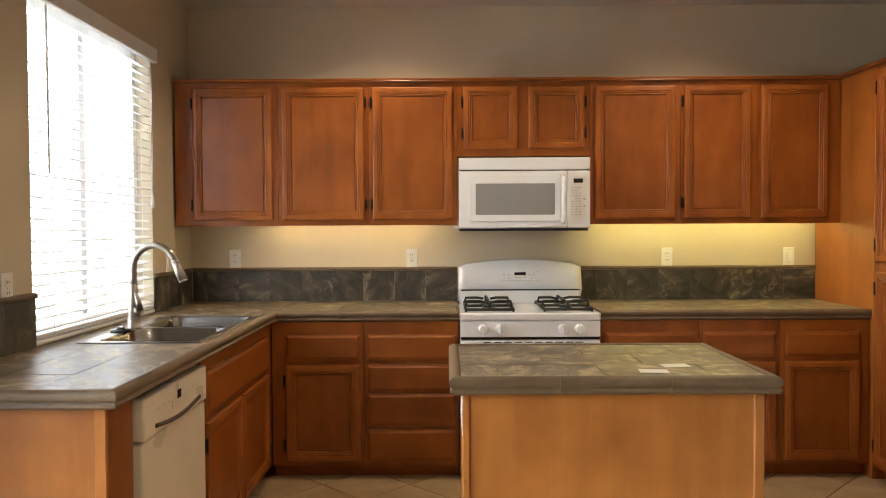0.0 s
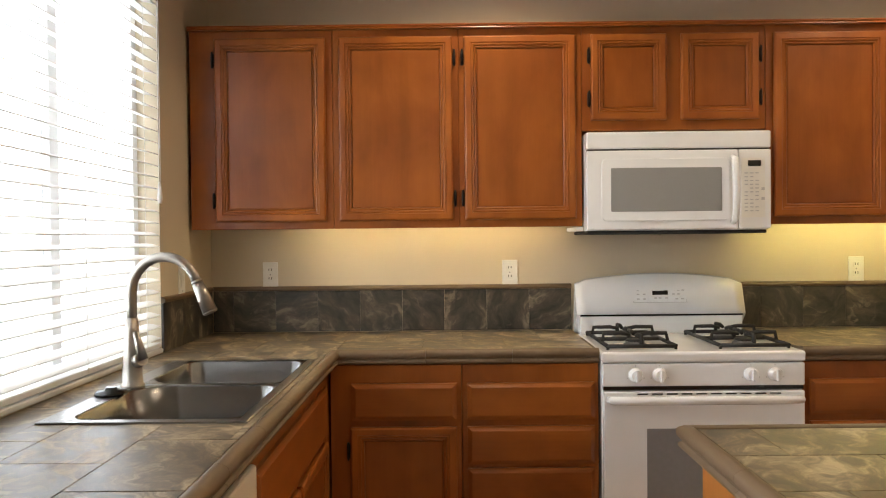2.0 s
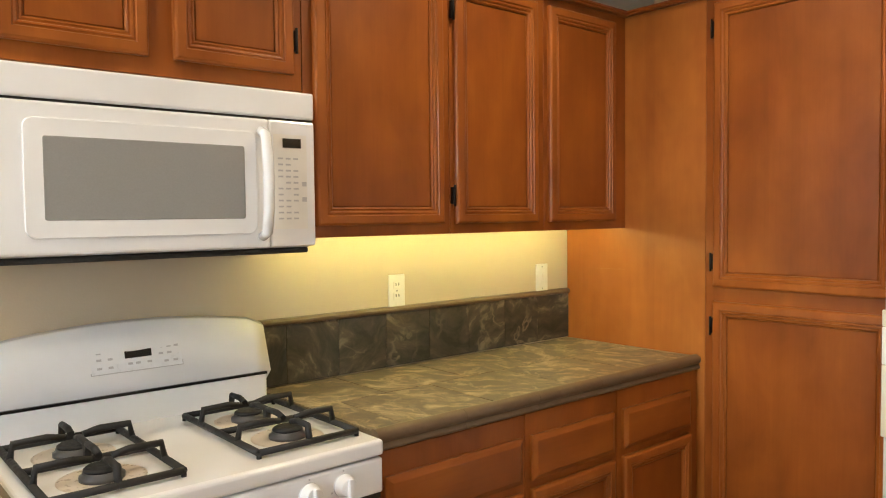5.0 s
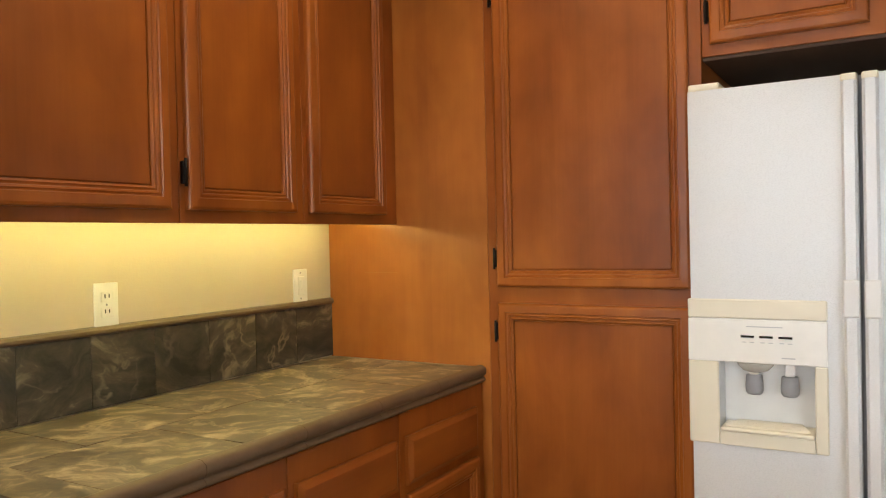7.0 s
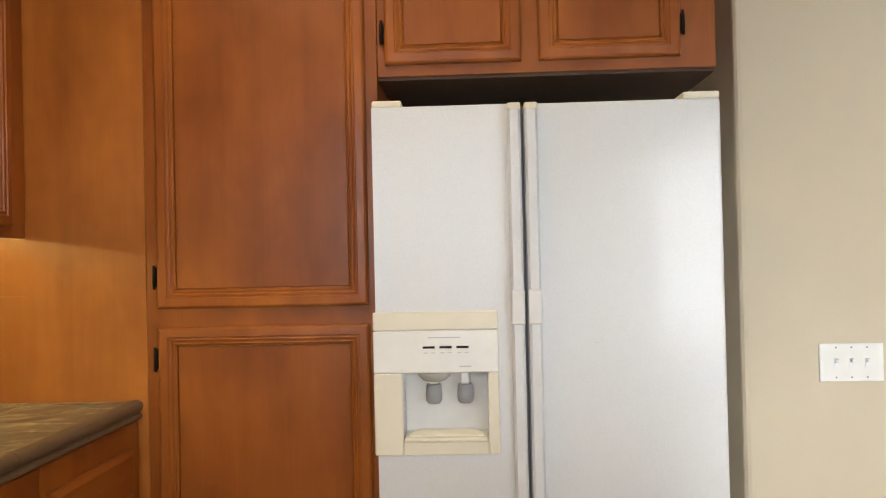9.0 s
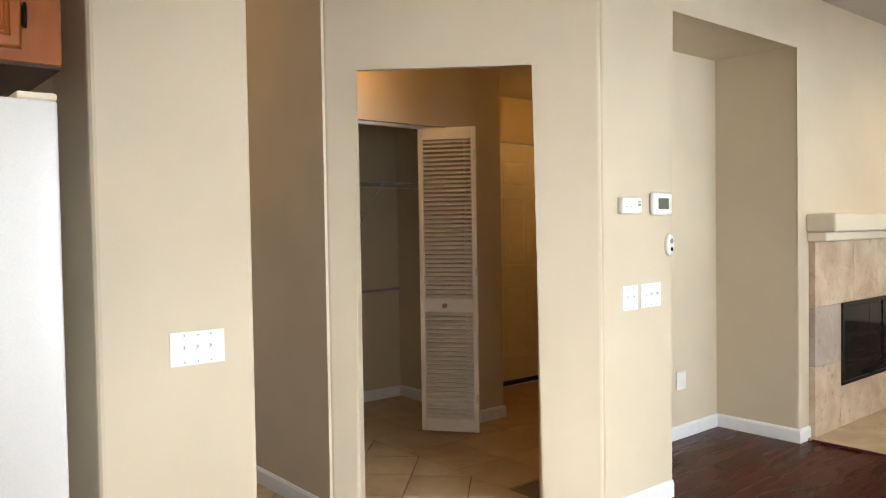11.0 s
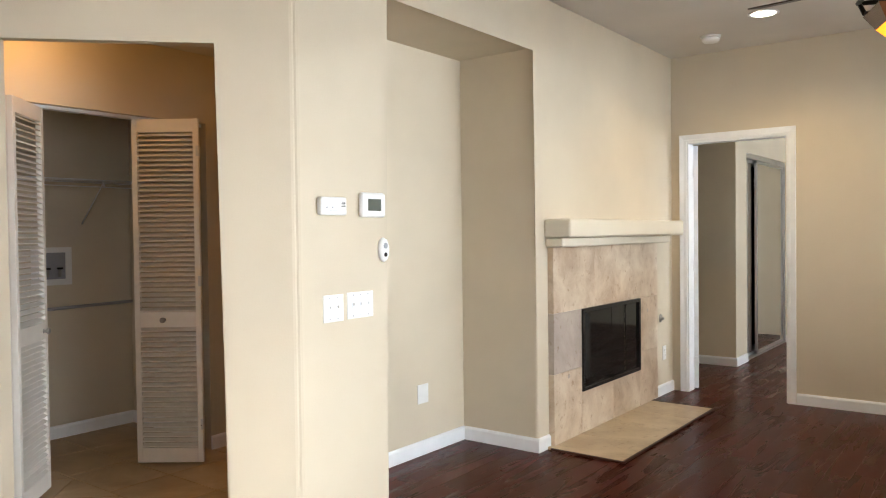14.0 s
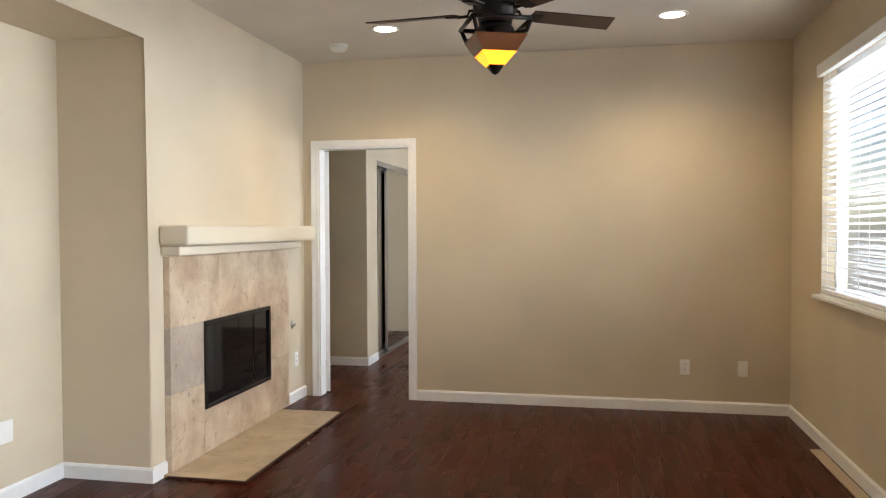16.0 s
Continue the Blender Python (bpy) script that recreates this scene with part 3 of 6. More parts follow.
baseboard([(4.48, C1 - 0.11), (4.48, -3.60)])
baseboard([(CX + 0.12, C1 - 0.11), (4.466, C1 - 0.11)])
baseboard([(CX, C1 - 0.23), (CX, C1)])
baseboard([(4.11, C1 - 0.23), (CX - t, C1 - 0.23)])

# ---- kitchen cabinets ----
DOOR_RINGS = [(0, 0.0), (0, 0.012), (0.003, 0.017), (0.008, 0.0195), (0.028, 0.0205), (0.0305, 0.0165), (0.033, 0.0165), (0.036, 0.0185), (0.040, 0.0170), (0.042, 0.0125), (0.0445, 0.0125), (0.048, 0.0145), (0.0525, 0.0105), (0.0535, 0.002)]
PANEL_RINGS = [(0.0552, 0.002), (0.0552, 0.0065), (0.057, 0.0078)]
DRAWER_RINGS = [(0, 0.0), (0, 0.011), (0.006, 0.013), (0.016, 0.019), (0.019, 0.0195)]


def hinge(parent, x, z):
    bm = box(NB(), x - 0.006, x + 0.006, -0.014, 0, z - 0.028, z + 0.028, 0.002, 1)
    rod(bm, (x, -0.015, z - 0.034), (x, -0.015, z + 0.034), 0.004, n=8)
    part("hinge", bm, BRONZE, parent, "small dark bronze hinge")


def cabinet(name, m, w, d, h, fronts, label, category, group="", toe=0.0, body_h=None, lift=0.0, mat=None):
    """A box with a face frame in front at y = 0; fronts: (kind, x0, x1, z0, z1, hinge side)."""
    ob = thing(name, m, label, category, group)
    bm = NB()
    z0 = toe
    box(bm, 0, w, 0.02, d, z0 + lift, body_h or h)
    if body_h:
        box(bm, 0, 0.018, 0.02, d, body_h, h)
        box(bm, w - 0.018, w, 0.02, d, body_h, h)
    part("body", bm, WOODV, ob)
    bm = NB()
    box(bm, 0, w, 0, 0.02, z0, h, 0.0015, 1)
    if lift:
        box(bm, w - 0.002, w + 0.002, 0.006, 0.014, z0 + 0.004, h - 0.004)
    part("face_frame", bm, mat or WOODV, ob)
    if toe:
        bm = box(NB(), 0, w, 0.07, d, 0, toe)
        part("toe_kick", bm, WOODH, ob, "dark recessed toe kick")
    for kind, x0, x1, zz0, zz1, side in fronts:
        bm = NB()
        if kind == "drawer":
            panel(bm, x0, x1, zz0, zz1, DRAWER_RINGS)
            part("drawer_front", bm, WOODH, ob)
            continue
        panel(bm, x0, x1, zz0, zz1, DOOR_RINGS)
        door = part("door", bm, WOODL, ob)
        part("door_panel", panel(NB(), x0, x1, zz0, zz1, PANEL_RINGS), WOODV, door, "flat recessed maple panel")
        hx = {"l": x0 - 0.008, "r": x1 + 0.008}.get(side)
        if hx is not None:
            for z in (zz0 + 0.09, zz1 - 0.09):
                hinge(door, hx, z)
    return ob


def span(x0, fronts):
    return [(k, a - x0, b - x0, c, e, s) for k, a, b, c, e, s in fronts]


UZ0, UZ1 = 1.39, 2.224
UH = UZ1 - UZ0
UY = -0.305


def upper(x0, x1, doors, z0=UZ0):
    fr = [("door", a - x0, b - x0, (1.422 if z0 == UZ0 else 1.832) - z0, 2.192 - z0, s) for a, b, s in doors]
    return cabinet("wall_cabinet", pose(x0, UY, z0), x1 - x0, 0.30, UZ1 - z0, fr, "stained maple wall cabinet with a framed door", "cabinet", "upper cabinets", lift=0.028 if z0 == UZ0 else 0.0)


upper(-2.035, -1.432, [(-1.927, -1.462, "l")])
upper(-1.430, -0.902, [(-1.405, -0.927, "r")])
upper(-0.900, -0.386, [(-0.878, -0.411, "l")])
upper(-0.384, 0.384, [(-0.347, -0.031, "l"), (0.03, 0.355, "r")], 1.79)
upper(0.386, 0.916, [(0.418, 0.884, "")])
upper(0.918, 1.364, [(0.934, 1.322, "l")])
upper(1.366, 1.848, [(1.384, 1.768, "")])

CF = -0.625
base_group = "base cabinets"
cabinet("base_cabinet", pose(-1.405, CF, 0), 0.499, 0.60, 0.865, span(-1.405, [("drawer", -1.325, -0.925, 0.655, 0.795, ""), ("door", -1.33, -0.925, 0.10, 0.63, "l")]),
        "stained maple base cabinet with drawer and door", "cabinet", base_group, 0.075)
cabinet("base_cabinet", pose(-0.904, CF, 0), 0.518, 0.60, 0.865, span(-0.904, [("drawer", -0.885, -0.402, a, b, "") for a, b in ((0.655, 0.795), (0.485, 0.63), (0.295, 0.47), (0.10, 0.272))]),
        "stained maple base cabinet with four drawers", "cabinet", base_group, 0.075)
cabinet("base_cabinet", pose(0.388, CF, 0), 0.53, 0.60, 0.865, span(0.388, [("drawer", 0.41, 0.90, 0.665, 0.80, ""), ("door", 0.41, 0.90, 0.10, 0.64, "l")]),
        "stained maple base cabinet with drawer and door", "cabinet", base_group, 0.075)
cabinet("base_cabinet", pose(0.920, CF, 0), 0.44, 0.60, 0.865, span(0.920, [("drawer", 0.94, 1.335, 0.665, 0.80, ""), ("door", 0.94, 1.335, 0.10, 0.64, "l")]),
        "stained maple base cabinet with drawer and door", "cabinet", base_group, 0.075)
cabinet("base_cabinet", pose(1.362, CF, 0), 0.486, 0.60, 0.865, span(1.362, [("drawer", 1.385, 1.79, 0.665, 0.80, ""), ("door", 1.385, 1.79, 0.10, 0.64, "")]),
        "stained maple base cabinet with drawer and door", "cabinet", base_group, 0.075)
# sink run along the outer wall, fronts look to +x
SX = -1.415
y0 = -1.79
cabinet("sink_cabinet", facing(SX, y0, 0, "east"), 1.10, 0.60, 0.865,
        [("drawer", 0.04, 1.06, 0.625, 0.805, ""), ("door", 0.04, 0.54, 0.10, 0.60, "l"), ("door", 0.565, 1.06, 0.10, 0.60, "r")],
        "stained maple sink cabinet with false drawer front", "cabinet", base_group, 0.075, 0.70)
blind = thing("corner_cabinet", facing(SX, -0.688, 0, "east"), "plain stained maple blind corner cabinet", "cabinet", base_group)
part("body", box(NB(), 0, 0.66, 0.0, 0.60, 0.075, 0.865), WOODV, blind)
part("toe_kick", box(NB(), 0, 0.66, 0.07, 0.60, 0, 0.075), WOODH, blind)
filler = thing("end_cabinet", facing(SX, -2.592, 0, "east"), "light maple end panel of the peninsula", "cabinet", base_group)
part("body", box(NB(), 0, 0.167, 0.0, 0.60, 0.0, 0.865, 0.002, 1), WOODV, filler)
part("end_panel", box(NB(), -0.008, -0.0005, 0.035, 0.60, 0.0, 0.865), WOODP, filler, "light maple end panel")
part("corner_strip", box(NB(), -0.014, -0.0005, 0.0, 0.035, 0.0, 0.865, 0.003, 1), WOODP, filler)

# pantry and refrigerator surround, fronts look to -x
PX = 1.85
corner = cabinet("filler_cabinet", facing(PX, -0.001, 0, "west"), 0.655, 0.62, UZ1, [], "plain stained maple corner panel beside the worktop", "cabinet", "tall cabinets", mat=WOODF)
part("scratch", box(NB(), 0.16, 0.30, -0.0006, 0.0, 1.222, 1.2242), WOODP, corner, "pale scratch")
cabinet("pantry_cabinet", facing(PX, -0.657, 0, "west"), 0.675, 0.62, UZ1, [("door", 0.036, 0.640, 1.18, 2.195, "l"), ("door", 0.036, 0.640, 0.10, 1.128, "l")],
        "tall stained maple pantry with two doors", "cabinet", "tall cabinets", 0.075)
over = cabinet("fridge_top_cabinet", facing(PX, -1.334, 1.822, "west"), 0.945, 0.60, UZ1 - 1.822, [("door", 0.022, 0.405, 0.032, 0.372, "l"), ("door", 0.455, 0.845, 0.032, 0.372, "r")],
        "stained maple cabinet above the refrigerator", "cabinet", "tall cabinets")
# underside board in a much darker brown than the cabinet fronts
part("underside_board", box(NB(), 0.002, 0.943, 0.004, 0.60, -0.010, -0.0005), INSIDE, over, "dark brown underside")

# crown strip round the tops
crown = thing("crown_moulding", pose(0, 0, UZ1), "stained maple crown strip on the cabinets", "moulding")
prof = [(0, 0), (0.026, 0), (0.024, 0.006), (0.030, 0.010), (0.030, 0.016), (0, 0.016)]
bm = NB()
path = [((-2.035, UY), (0, -1)), ((PX, UY), (-0.7, -0.7)), ((PX, -2.279), (-1, 0))]
rows = []
for k, ((x, y), _) in enumerate(path):
    ring = []
    for u, z in prof:
        dx, dy = ((0, -u), (-u, -u), (-u, 0))[k]
        ring.append(bm.verts.new((x + dx, y + dy, z)))
    rows.append(ring)
for a, b in zip(rows, rows[1:]):
    for k in range(len(prof)):
        bm.faces.new((a[k], a[(k + 1) % len(prof)], b[(k + 1) % len(prof)], b[k]))
bm.faces.new(rows[0][::-1])
bm.faces.new(rows[-1])
part("strip", bm, WOODH, crown)
part("top_board", box(NB(), -2.035, PX, UY, -0.006, 0.0005, 0.012), WOODH, crown)

# ---- worktops ----
CT = 0.918
LIP = 0.005


def edge_run(parent, p, q, inward, m1=0, m2=0, length=0.305):
    """Bullnose edge pieces from p to q; m1, m2: mitre at the ends (+ longer outside)."""
    p, q = Vector(p), Vector(q)
    along = (q - p).normalized()
    inw = Vector(inward)
    prof = [(0.034, 0.0005), (0.030, LIP * 0.8), (0.022, LIP), (0.014, LIP - 0.001), (0.007, LIP - 0.005), (0.002, -0.004), (0.0, -0.012), (0.001, -0.020), (0.005, -0.026), (0.010, -0.029), (0.010, -0.033), (0.005, -0.036), (0.003, -0.041), (0.005, -0.046), (0.012, -0.050), (0.034, -0.050)]
    total = (q - p).length
    n = max(1, round(total / length))
    for k in range(n):
        a, b = total * k / n, total * (k + 1) / n
        a, b = a + (0.0005 if k else 0), b - (0.0005 if k < n - 1 else 0)
        bm = NB()
        rings = []
        for s, mit in ((a, m1 if k == 0 else 0), (b, -m2 if k == n - 1 else 0)):
            rings.append([bm.verts.new(p + along * (s + mit * u) + inw * u + Vector((0, 0, z))) for u, z in prof])
        for i in range(len(prof)):
            j = (i + 1) % len(prof)
            f = bm.faces.new((rings[0][i], rings[0][j], rings[1][j], rings[1][i]))
            f.smooth = i < 14
        bm.faces.new([bm.verts.new(v.co) for v in rings[0][::-1]])
        bm.faces.new([bm.verts.new(v.co) for v in rings[1]])
        part("edge_tile", bm, EDGE, parent)


def clip(poly, x0, x1, y0, y1):
    """Cut a polygon to a rectangle."""
    for axis, lim, sign in ((0, x0, 1), (0, x1, -1), (1, y0, 1), (1, y1, -1)):
        out = []
        for i, p in enumerate(poly):
            q = poly[(i + 1) % len(poly)]
            a, b = sign * (p[axis] - lim), sign * (q[axis] - lim)
            if a >= 0:
                out.append(p)
            if a * b < 0:
                s = a / (a - b)
                out.append((p[0] + s * (q[0] - p[0]), p[1] + s * (q[1] - p[1])))
        poly = out
        if not poly:
            return poly
    return poly


def flat_piece(name, poly, z0, z1, mat, parent, ease=0.002):
    """A tile of that outline with eased top edges."""
    cx, cy = sum(p[0] for p in poly) / len(poly), sum(p[1] for p in poly) / len(poly)
    bm = NB()

    def ring(shrink, z):
        out = []
        for x, y in poly:
            d = Vector((cx - x, cy - y))
            d = d.normalized() * shrink if d.length else d
            out.append(bm.verts.new((x + d.x - cx, y + d.y - cy, z)))
        return out
    a, b, c = ring(0, z0), ring(0, z1 - ease), ring(ease * 1.4, z1)
    n = len(poly)
    for u, v in ((a, b), (b, c)):
        for k in range(n):
            bm.faces.new((u[k], u[(k + 1) % n], v[(k + 1) % n], v[k]))
    bm.faces.new(c)
    ob = part(name, bm, mat, parent)
    ob.location = (cx, cy, 0)
    return ob


def tile_rect(parent, x0, x1, y0, y1, length, rows, along="x", hole=None, gap=0.0015, start=0.0):
    """Slate tiles in running bond over a rectangle, the rows along one axis; a hole is left open."""
    lo, hi, a0, a1 = (x0, x1, y0, y1) if along == "x" else (y0, y1, x0, x1)
    for row in range(rows):
        c, d = a0 + (a1 - a0) * row / rows + gap / 2, a0 + (a1 - a0) * (row + 1) / rows - gap / 2
        p = lo - length + (start + 0.5 * (row % 2)) * length
        while p < hi:
            a, b = max(lo, p) + gap / 2, min(hi, p + length) - gap / 2
            p += length
            if b - a < 0.015:
                continue
            q = (a, b, c, d) if along == "x" else (c, d, a, b)
            pieces = [q]
            if hole and q[0] < hole[1] and q[1] > hole[0] and q[2] < hole[3] and q[3] > hole[2]:
                pieces = [(q[0], min(q[1], hole[0]), q[2], q[3]), (max(q[0], hole[1]), q[1], q[2], q[3]), (max(q[0], hole[0]), min(q[1], hole[1]), q[2], min(q[3], hole[2])), (max(q[0], hole[0]), min(q[1], hole[1]), max(q[2], hole[3]), q[3])]
            for e, f, g, h in pieces:
                if f - e > 0.012 and h - g > 0.012:
                    flat_piece("tile", [(e, g), (f, g), (f, h), (e, h)], CT - 0.009, CT + random.uniform(-0.0004, 0.0004), SLATE, parent, 0.0010)


SINK = (-1.925, -1.425, -1.735, -0.832)
EX = -1.37            # outer edge of the sink run
EYB = -0.642           # outer edge of the back run
PEN = -2.64           # end of the sink run
top = thing("worktop", pose(0, 0, 0), "slate-tiled worktop with brown bullnose edge", "worktop", "worktops")
bm = NB()
box(bm, XW + 0.002, -0.384, EYB + 0.03, -0.002, 0.868, CT - 0.0028)
box(bm, XW + 0.002, EX - 0.03, SINK[3] + 0.01, EYB + 0.03, 0.868, CT - 0.0028)
box(bm, XW + 0.002, EX - 0.03, PEN + 0.03, SINK[2] - 0.01, 0.868, CT - 0.0028)
box(bm, SINK[1] + 0.005, EX - 0.03, SINK[2] - 0.01, SINK[3] + 0.01, 0.868, CT - 0.0028)
box(bm, XW + 0.002, SINK[0] - 0.005, SINK[2] - 0.01, SINK[3] + 0.01, 0.868, CT - 0.0028)
part("bed", bm, GROUT, top)
tile_rect(top, XW + 0.003, EX - 0.036, PEN + 0.036, EYB + 0.036, 0.33, 3, "y", SINK, start=0.2)
tile_rect(top, XW + 0.003, -0.386, EYB + 0.036, -0.012, 0.33, 2)
edge_run(top, (EX, PEN, CT), (EX, EYB, CT), (-1, 0, 0), 1, -1)
edge_run(top, (EX, EYB, CT), (-0.384, EYB, CT), (0, 1, 0), -1, 0)
edge_run(top, (XW + 0.003, PEN, CT), (EX, PEN, CT), (0, 1, 0), 0, 1)
top = thing("worktop", pose(0, 0, 0), "slate-tiled worktop lit yellow beside the pantry", "worktop", "worktops")
part("bed", box(NB(), 0.386, PX - 0.002, EYB + 0.03, -0.002, 0.868, CT - 0.0028), GROUT, top)
tile_rect(top, 0.388, PX - 0.004, EYB + 0.036, -0.012, 0.33, 2, start=0.3)
edge_run(top, (0.386, EYB, CT), (PX - 0.002, EYB, CT), (0, 1, 0))

# backsplash
BS1 = 1.108


def backsplash(axis, p0, p1, other, n, label):
    ob = thing("backsplash", pose(0, 0, 0), label, "backsplash", "backsplashes")
    bm = NB()
    cuts = [p1]
    while cuts[-1] - n > p0 + 0.02:
        cuts.append(cuts[-1] - n)
    cuts.append(p0)
    for b, a in zip(cuts, cuts[1:]):
        a, b = a + 0.0006, b - 0.0006
        h = random.uniform(0.0089, 0.0092)
        bm = NB()
        if axis == "x":
            box(bm, a - (a + b) / 2, b - (a + b) / 2, -h, 0, CT + 0.002, BS1, 0.0005, 1)
            part("tile", bm, SLATED, ob, m=pose((a + b) / 2, other, 0))
        else:
            box(bm, 0, h, a - (a + b) / 2, b - (a + b) / 2, CT + 0.002, BS1, 0.0005, 1)
            part("tile", bm, SLATED, ob, m=pose(other, (a + b) / 2, 0))
    bm = NB()
    prof = [(0, 0), (0.013, 0), (0.017, 0.006), (0.017, 0.013), (0.012, 0.020), (0, 0.022)]
    ends = [[], []]
    for i, s in enumerate((p0, p1)):
        for u, z in prof:
            ends[i].append(bm.verts.new((s, other - u, BS1 + 0.001 + z) if axis == "x" else (other + u, s, BS1 + 0.001 + z)))
    for k in range(6):
        bm.faces.new((ends[0][k], ends[0][(k + 1) % 6], ends[1][(k + 1) % 6], ends[1][k]))
    bm.faces.new(ends[0][::-1])
    bm.faces.new(ends[1])
    part("cap_strip", bm, EDGE, ob, "brown ceramic cap strip")
    return ob


backsplash("x", XW + 0.010, -0.386, -0.0005, 0.195, "dark slate tile backsplash with brown cap")
backsplash("x", 0.388, PX - 0.001, -0.0005, 0.195, "dark slate tile backsplash with brown cap")
backsplash("y", -0.620, -0.018, XW + 0.0005, 0.195, "dark slate tile backsplash beside the window")
backsplash("y", PEN + 0.01, -1.815, XW + 0.0005, 0.195, "dark slate tile backsplash beside the window")

# ---- island ----
IX0, IX1, IY0, IY1 = -0.442, 0.560, -2.475, -1.79
isl = thing("island_worktop", pose(0, 0, 0), "slate-tiled island worktop with bullnose edge", "worktop", "worktops")
part("bed", box(NB(), IX0 + 0.03, IX1 - 0.03, IY0 + 0.03, IY1 - 0.03, 0.868, CT - 0.0028), GROUT, isl)
tile_rect(isl, IX0 + 0.036, IX1 - 0.036, IY0 + 0.036, IY1 - 0.036, 0.33, 3, start=0.35)
edge_run(isl, (IX0, IY0, CT), (IX1, IY0, CT), (0, 1, 0), 1, 1)
edge_run(isl, (IX1, IY0, CT), (IX1, IY1, CT), (-1, 0, 0), 1, 1)
edge_run(isl, (IX1, IY1, CT), (IX0, IY1, CT), (0, -1, 0), 1, 1)
edge_run(isl, (IX0, IY1, CT), (IX0, IY0, CT), (1, 0, 0), 1, 1)
cab = thing("island_cabinet", pose(0, 0, 0), "light maple island cabinet with plain back panel", "cabinet")
part("body", box(NB(), IX0 + 0.045, IX1 - 0.045, IY0 + 0.052, IY1 - 0.045, 0.0, 0.866), WOODP, cab)
part("back_panel", box(NB(), IX0 + 0.062, IX1 - 0.072, IY0 + 0.046, IY0 + 0.0515, 0.0, 0.864), WOODP, cab)
for a, b in ((IX0 + 0.040, IX0 + 0.062), (IX1 - 0.072, IX1 - 0.040)):
    part("corner_strip", box(NB(), a, b, IY0 + 0.040, IY0 + 0.060, 0.0, 0.864, 0.003, 1), WOODP, cab)
slip = thing("paper_slip", pose(0.295, -2.27, CT + 0.0015, 0, 0, 8), "small white paper slip on the island", "paper", "paper slips")
part("sheet", box(NB(), -0.045, 0.045, -0.028, 0.028, 0, 0.0008), PAPER, slip)
copy_thing(slip, pose(0.20, -2.365, CT + 0.0015, 0, 0, -6))

# ---- range ----
rng = thing("gas_range", pose(0, 0, 0), "white four-burner gas range with curved backguard", "range")
part("body", box(NB(), -0.378, 0.378, -0.645, -0.03, 0.03, 0.895, 0.004, 2), ENAMEL, rng)
bm = box(NB(), -0.381, 0.381, -0.672, -0.10, 0.872, 0.912, 0.010, 3)
part("cooktop", bm, ENAMEL, rng, "white enamel cooktop, slightly soiled")
# curved backguard
bm = NB()
N = 16
front_lo, front_hi, back_hi, back_lo = [], [], [], []
for k in range(N + 1):
    x = -0.378 + 0.756 * k / N
    u = abs(x) / 0.378
    ztop = 1.178 - 0.034 * u ** 2 - (0.012 if k in (0, N) else 0)
    front_lo.append(bm.verts.new((x, -0.105, 0.995)))
    front_hi.append(bm.verts.new((x, -0.062, ztop - 0.008)))
    back_hi.append(bm.verts.new((x, -0.045, ztop)))
    back_lo.append(bm.verts.new((x, -0.012, 0.90)))
rows = [front_lo, front_hi, back_hi, back_lo]
for a, b in zip(rows, rows[1:] + rows[:1]):
    for k in range(N):
        f = bm.faces.new((a[k], a[k + 1], b[k + 1], b[k]))
        f.smooth = b is not rows[0]
bm.faces.new([r[0] for r in rows])
bm.faces.new([r[-1] for r in rows][::-1])
part("backguard", bm, ENAMEL, rng, "white curved backguard")
part("backguard_base", box(NB(), -0.362, 0.362, -0.112, -0.02, 0.905, 0.990, 0.006, 2), ENAMEL, rng)
# shadow line under the backguard, put in as a solid black strip
part("shadow_gap", box(NB(), -0.362, 0.362, -0.1135, -0.03, 0.988, 0.9955), BLACK, rng, "dark strip along a seam")


def on_guard(x, z, lift):
    """A place on the leaning front of the backguard."""
    s = (z - 0.995) / 0.150
    return (x, -0.105 + 0.043 * s - lift, z)


def guard_plate(name, x0, x1, z0, z1, lift, mat, parent, label=""):
    bm = NB()
    f = [bm.verts.new(on_guard(x, z, lift)) for x, z in ((x0, z0), (x1, z0), (x1, z1), (x0, z1))]
    g = [bm.verts.new(on_guard(x, z, -0.004)) for x, z in ((x0, z0), (x1, z0), (x1, z1), (x0, z1))]
    bm.faces.new(f)
    bm.faces.new(g[::-1])
    for k in range(4):
        bm.faces.new((f[k], g[k], g[(k + 1) % 4], f[(k + 1) % 4]))
    return part(name, bm, mat, parent, label)


guard_plate("panel_border", -0.1205, 0.1205, 1.0455, 1.1205, 0.0022, LETTER, rng, "thin grey outline")
plate = guard_plate("control_panel", -0.118, 0.118, 1.048, 1.118, 0.003, PANELW, rng, "white touch control panel")
guard_plate("clock_display", -0.033, 0.037, 1.080, 1.111, 0.0042, BLACK, plate, "dark clock display")
for x, z in ((-0.098, 1.100), (-0.075, 1.100), (-0.098, 1.083), (-0.07, 1.083), (-0.098, 1.062), (-0.07, 1.062), (-0.02, 1.066), (0.0, 1.066), (0.03, 1.066), (0.062, 1.100), (0.085, 1.100), (0.105, 1.1), (0.062, 1.083), (0.085, 1.083), (0.075, 1.062), (0.10, 1.062)):
    guard_plate("key", x - 0.006, x + 0.006, z - 0.0028, z + 0.0028, 0.0040, LETTER, plate)
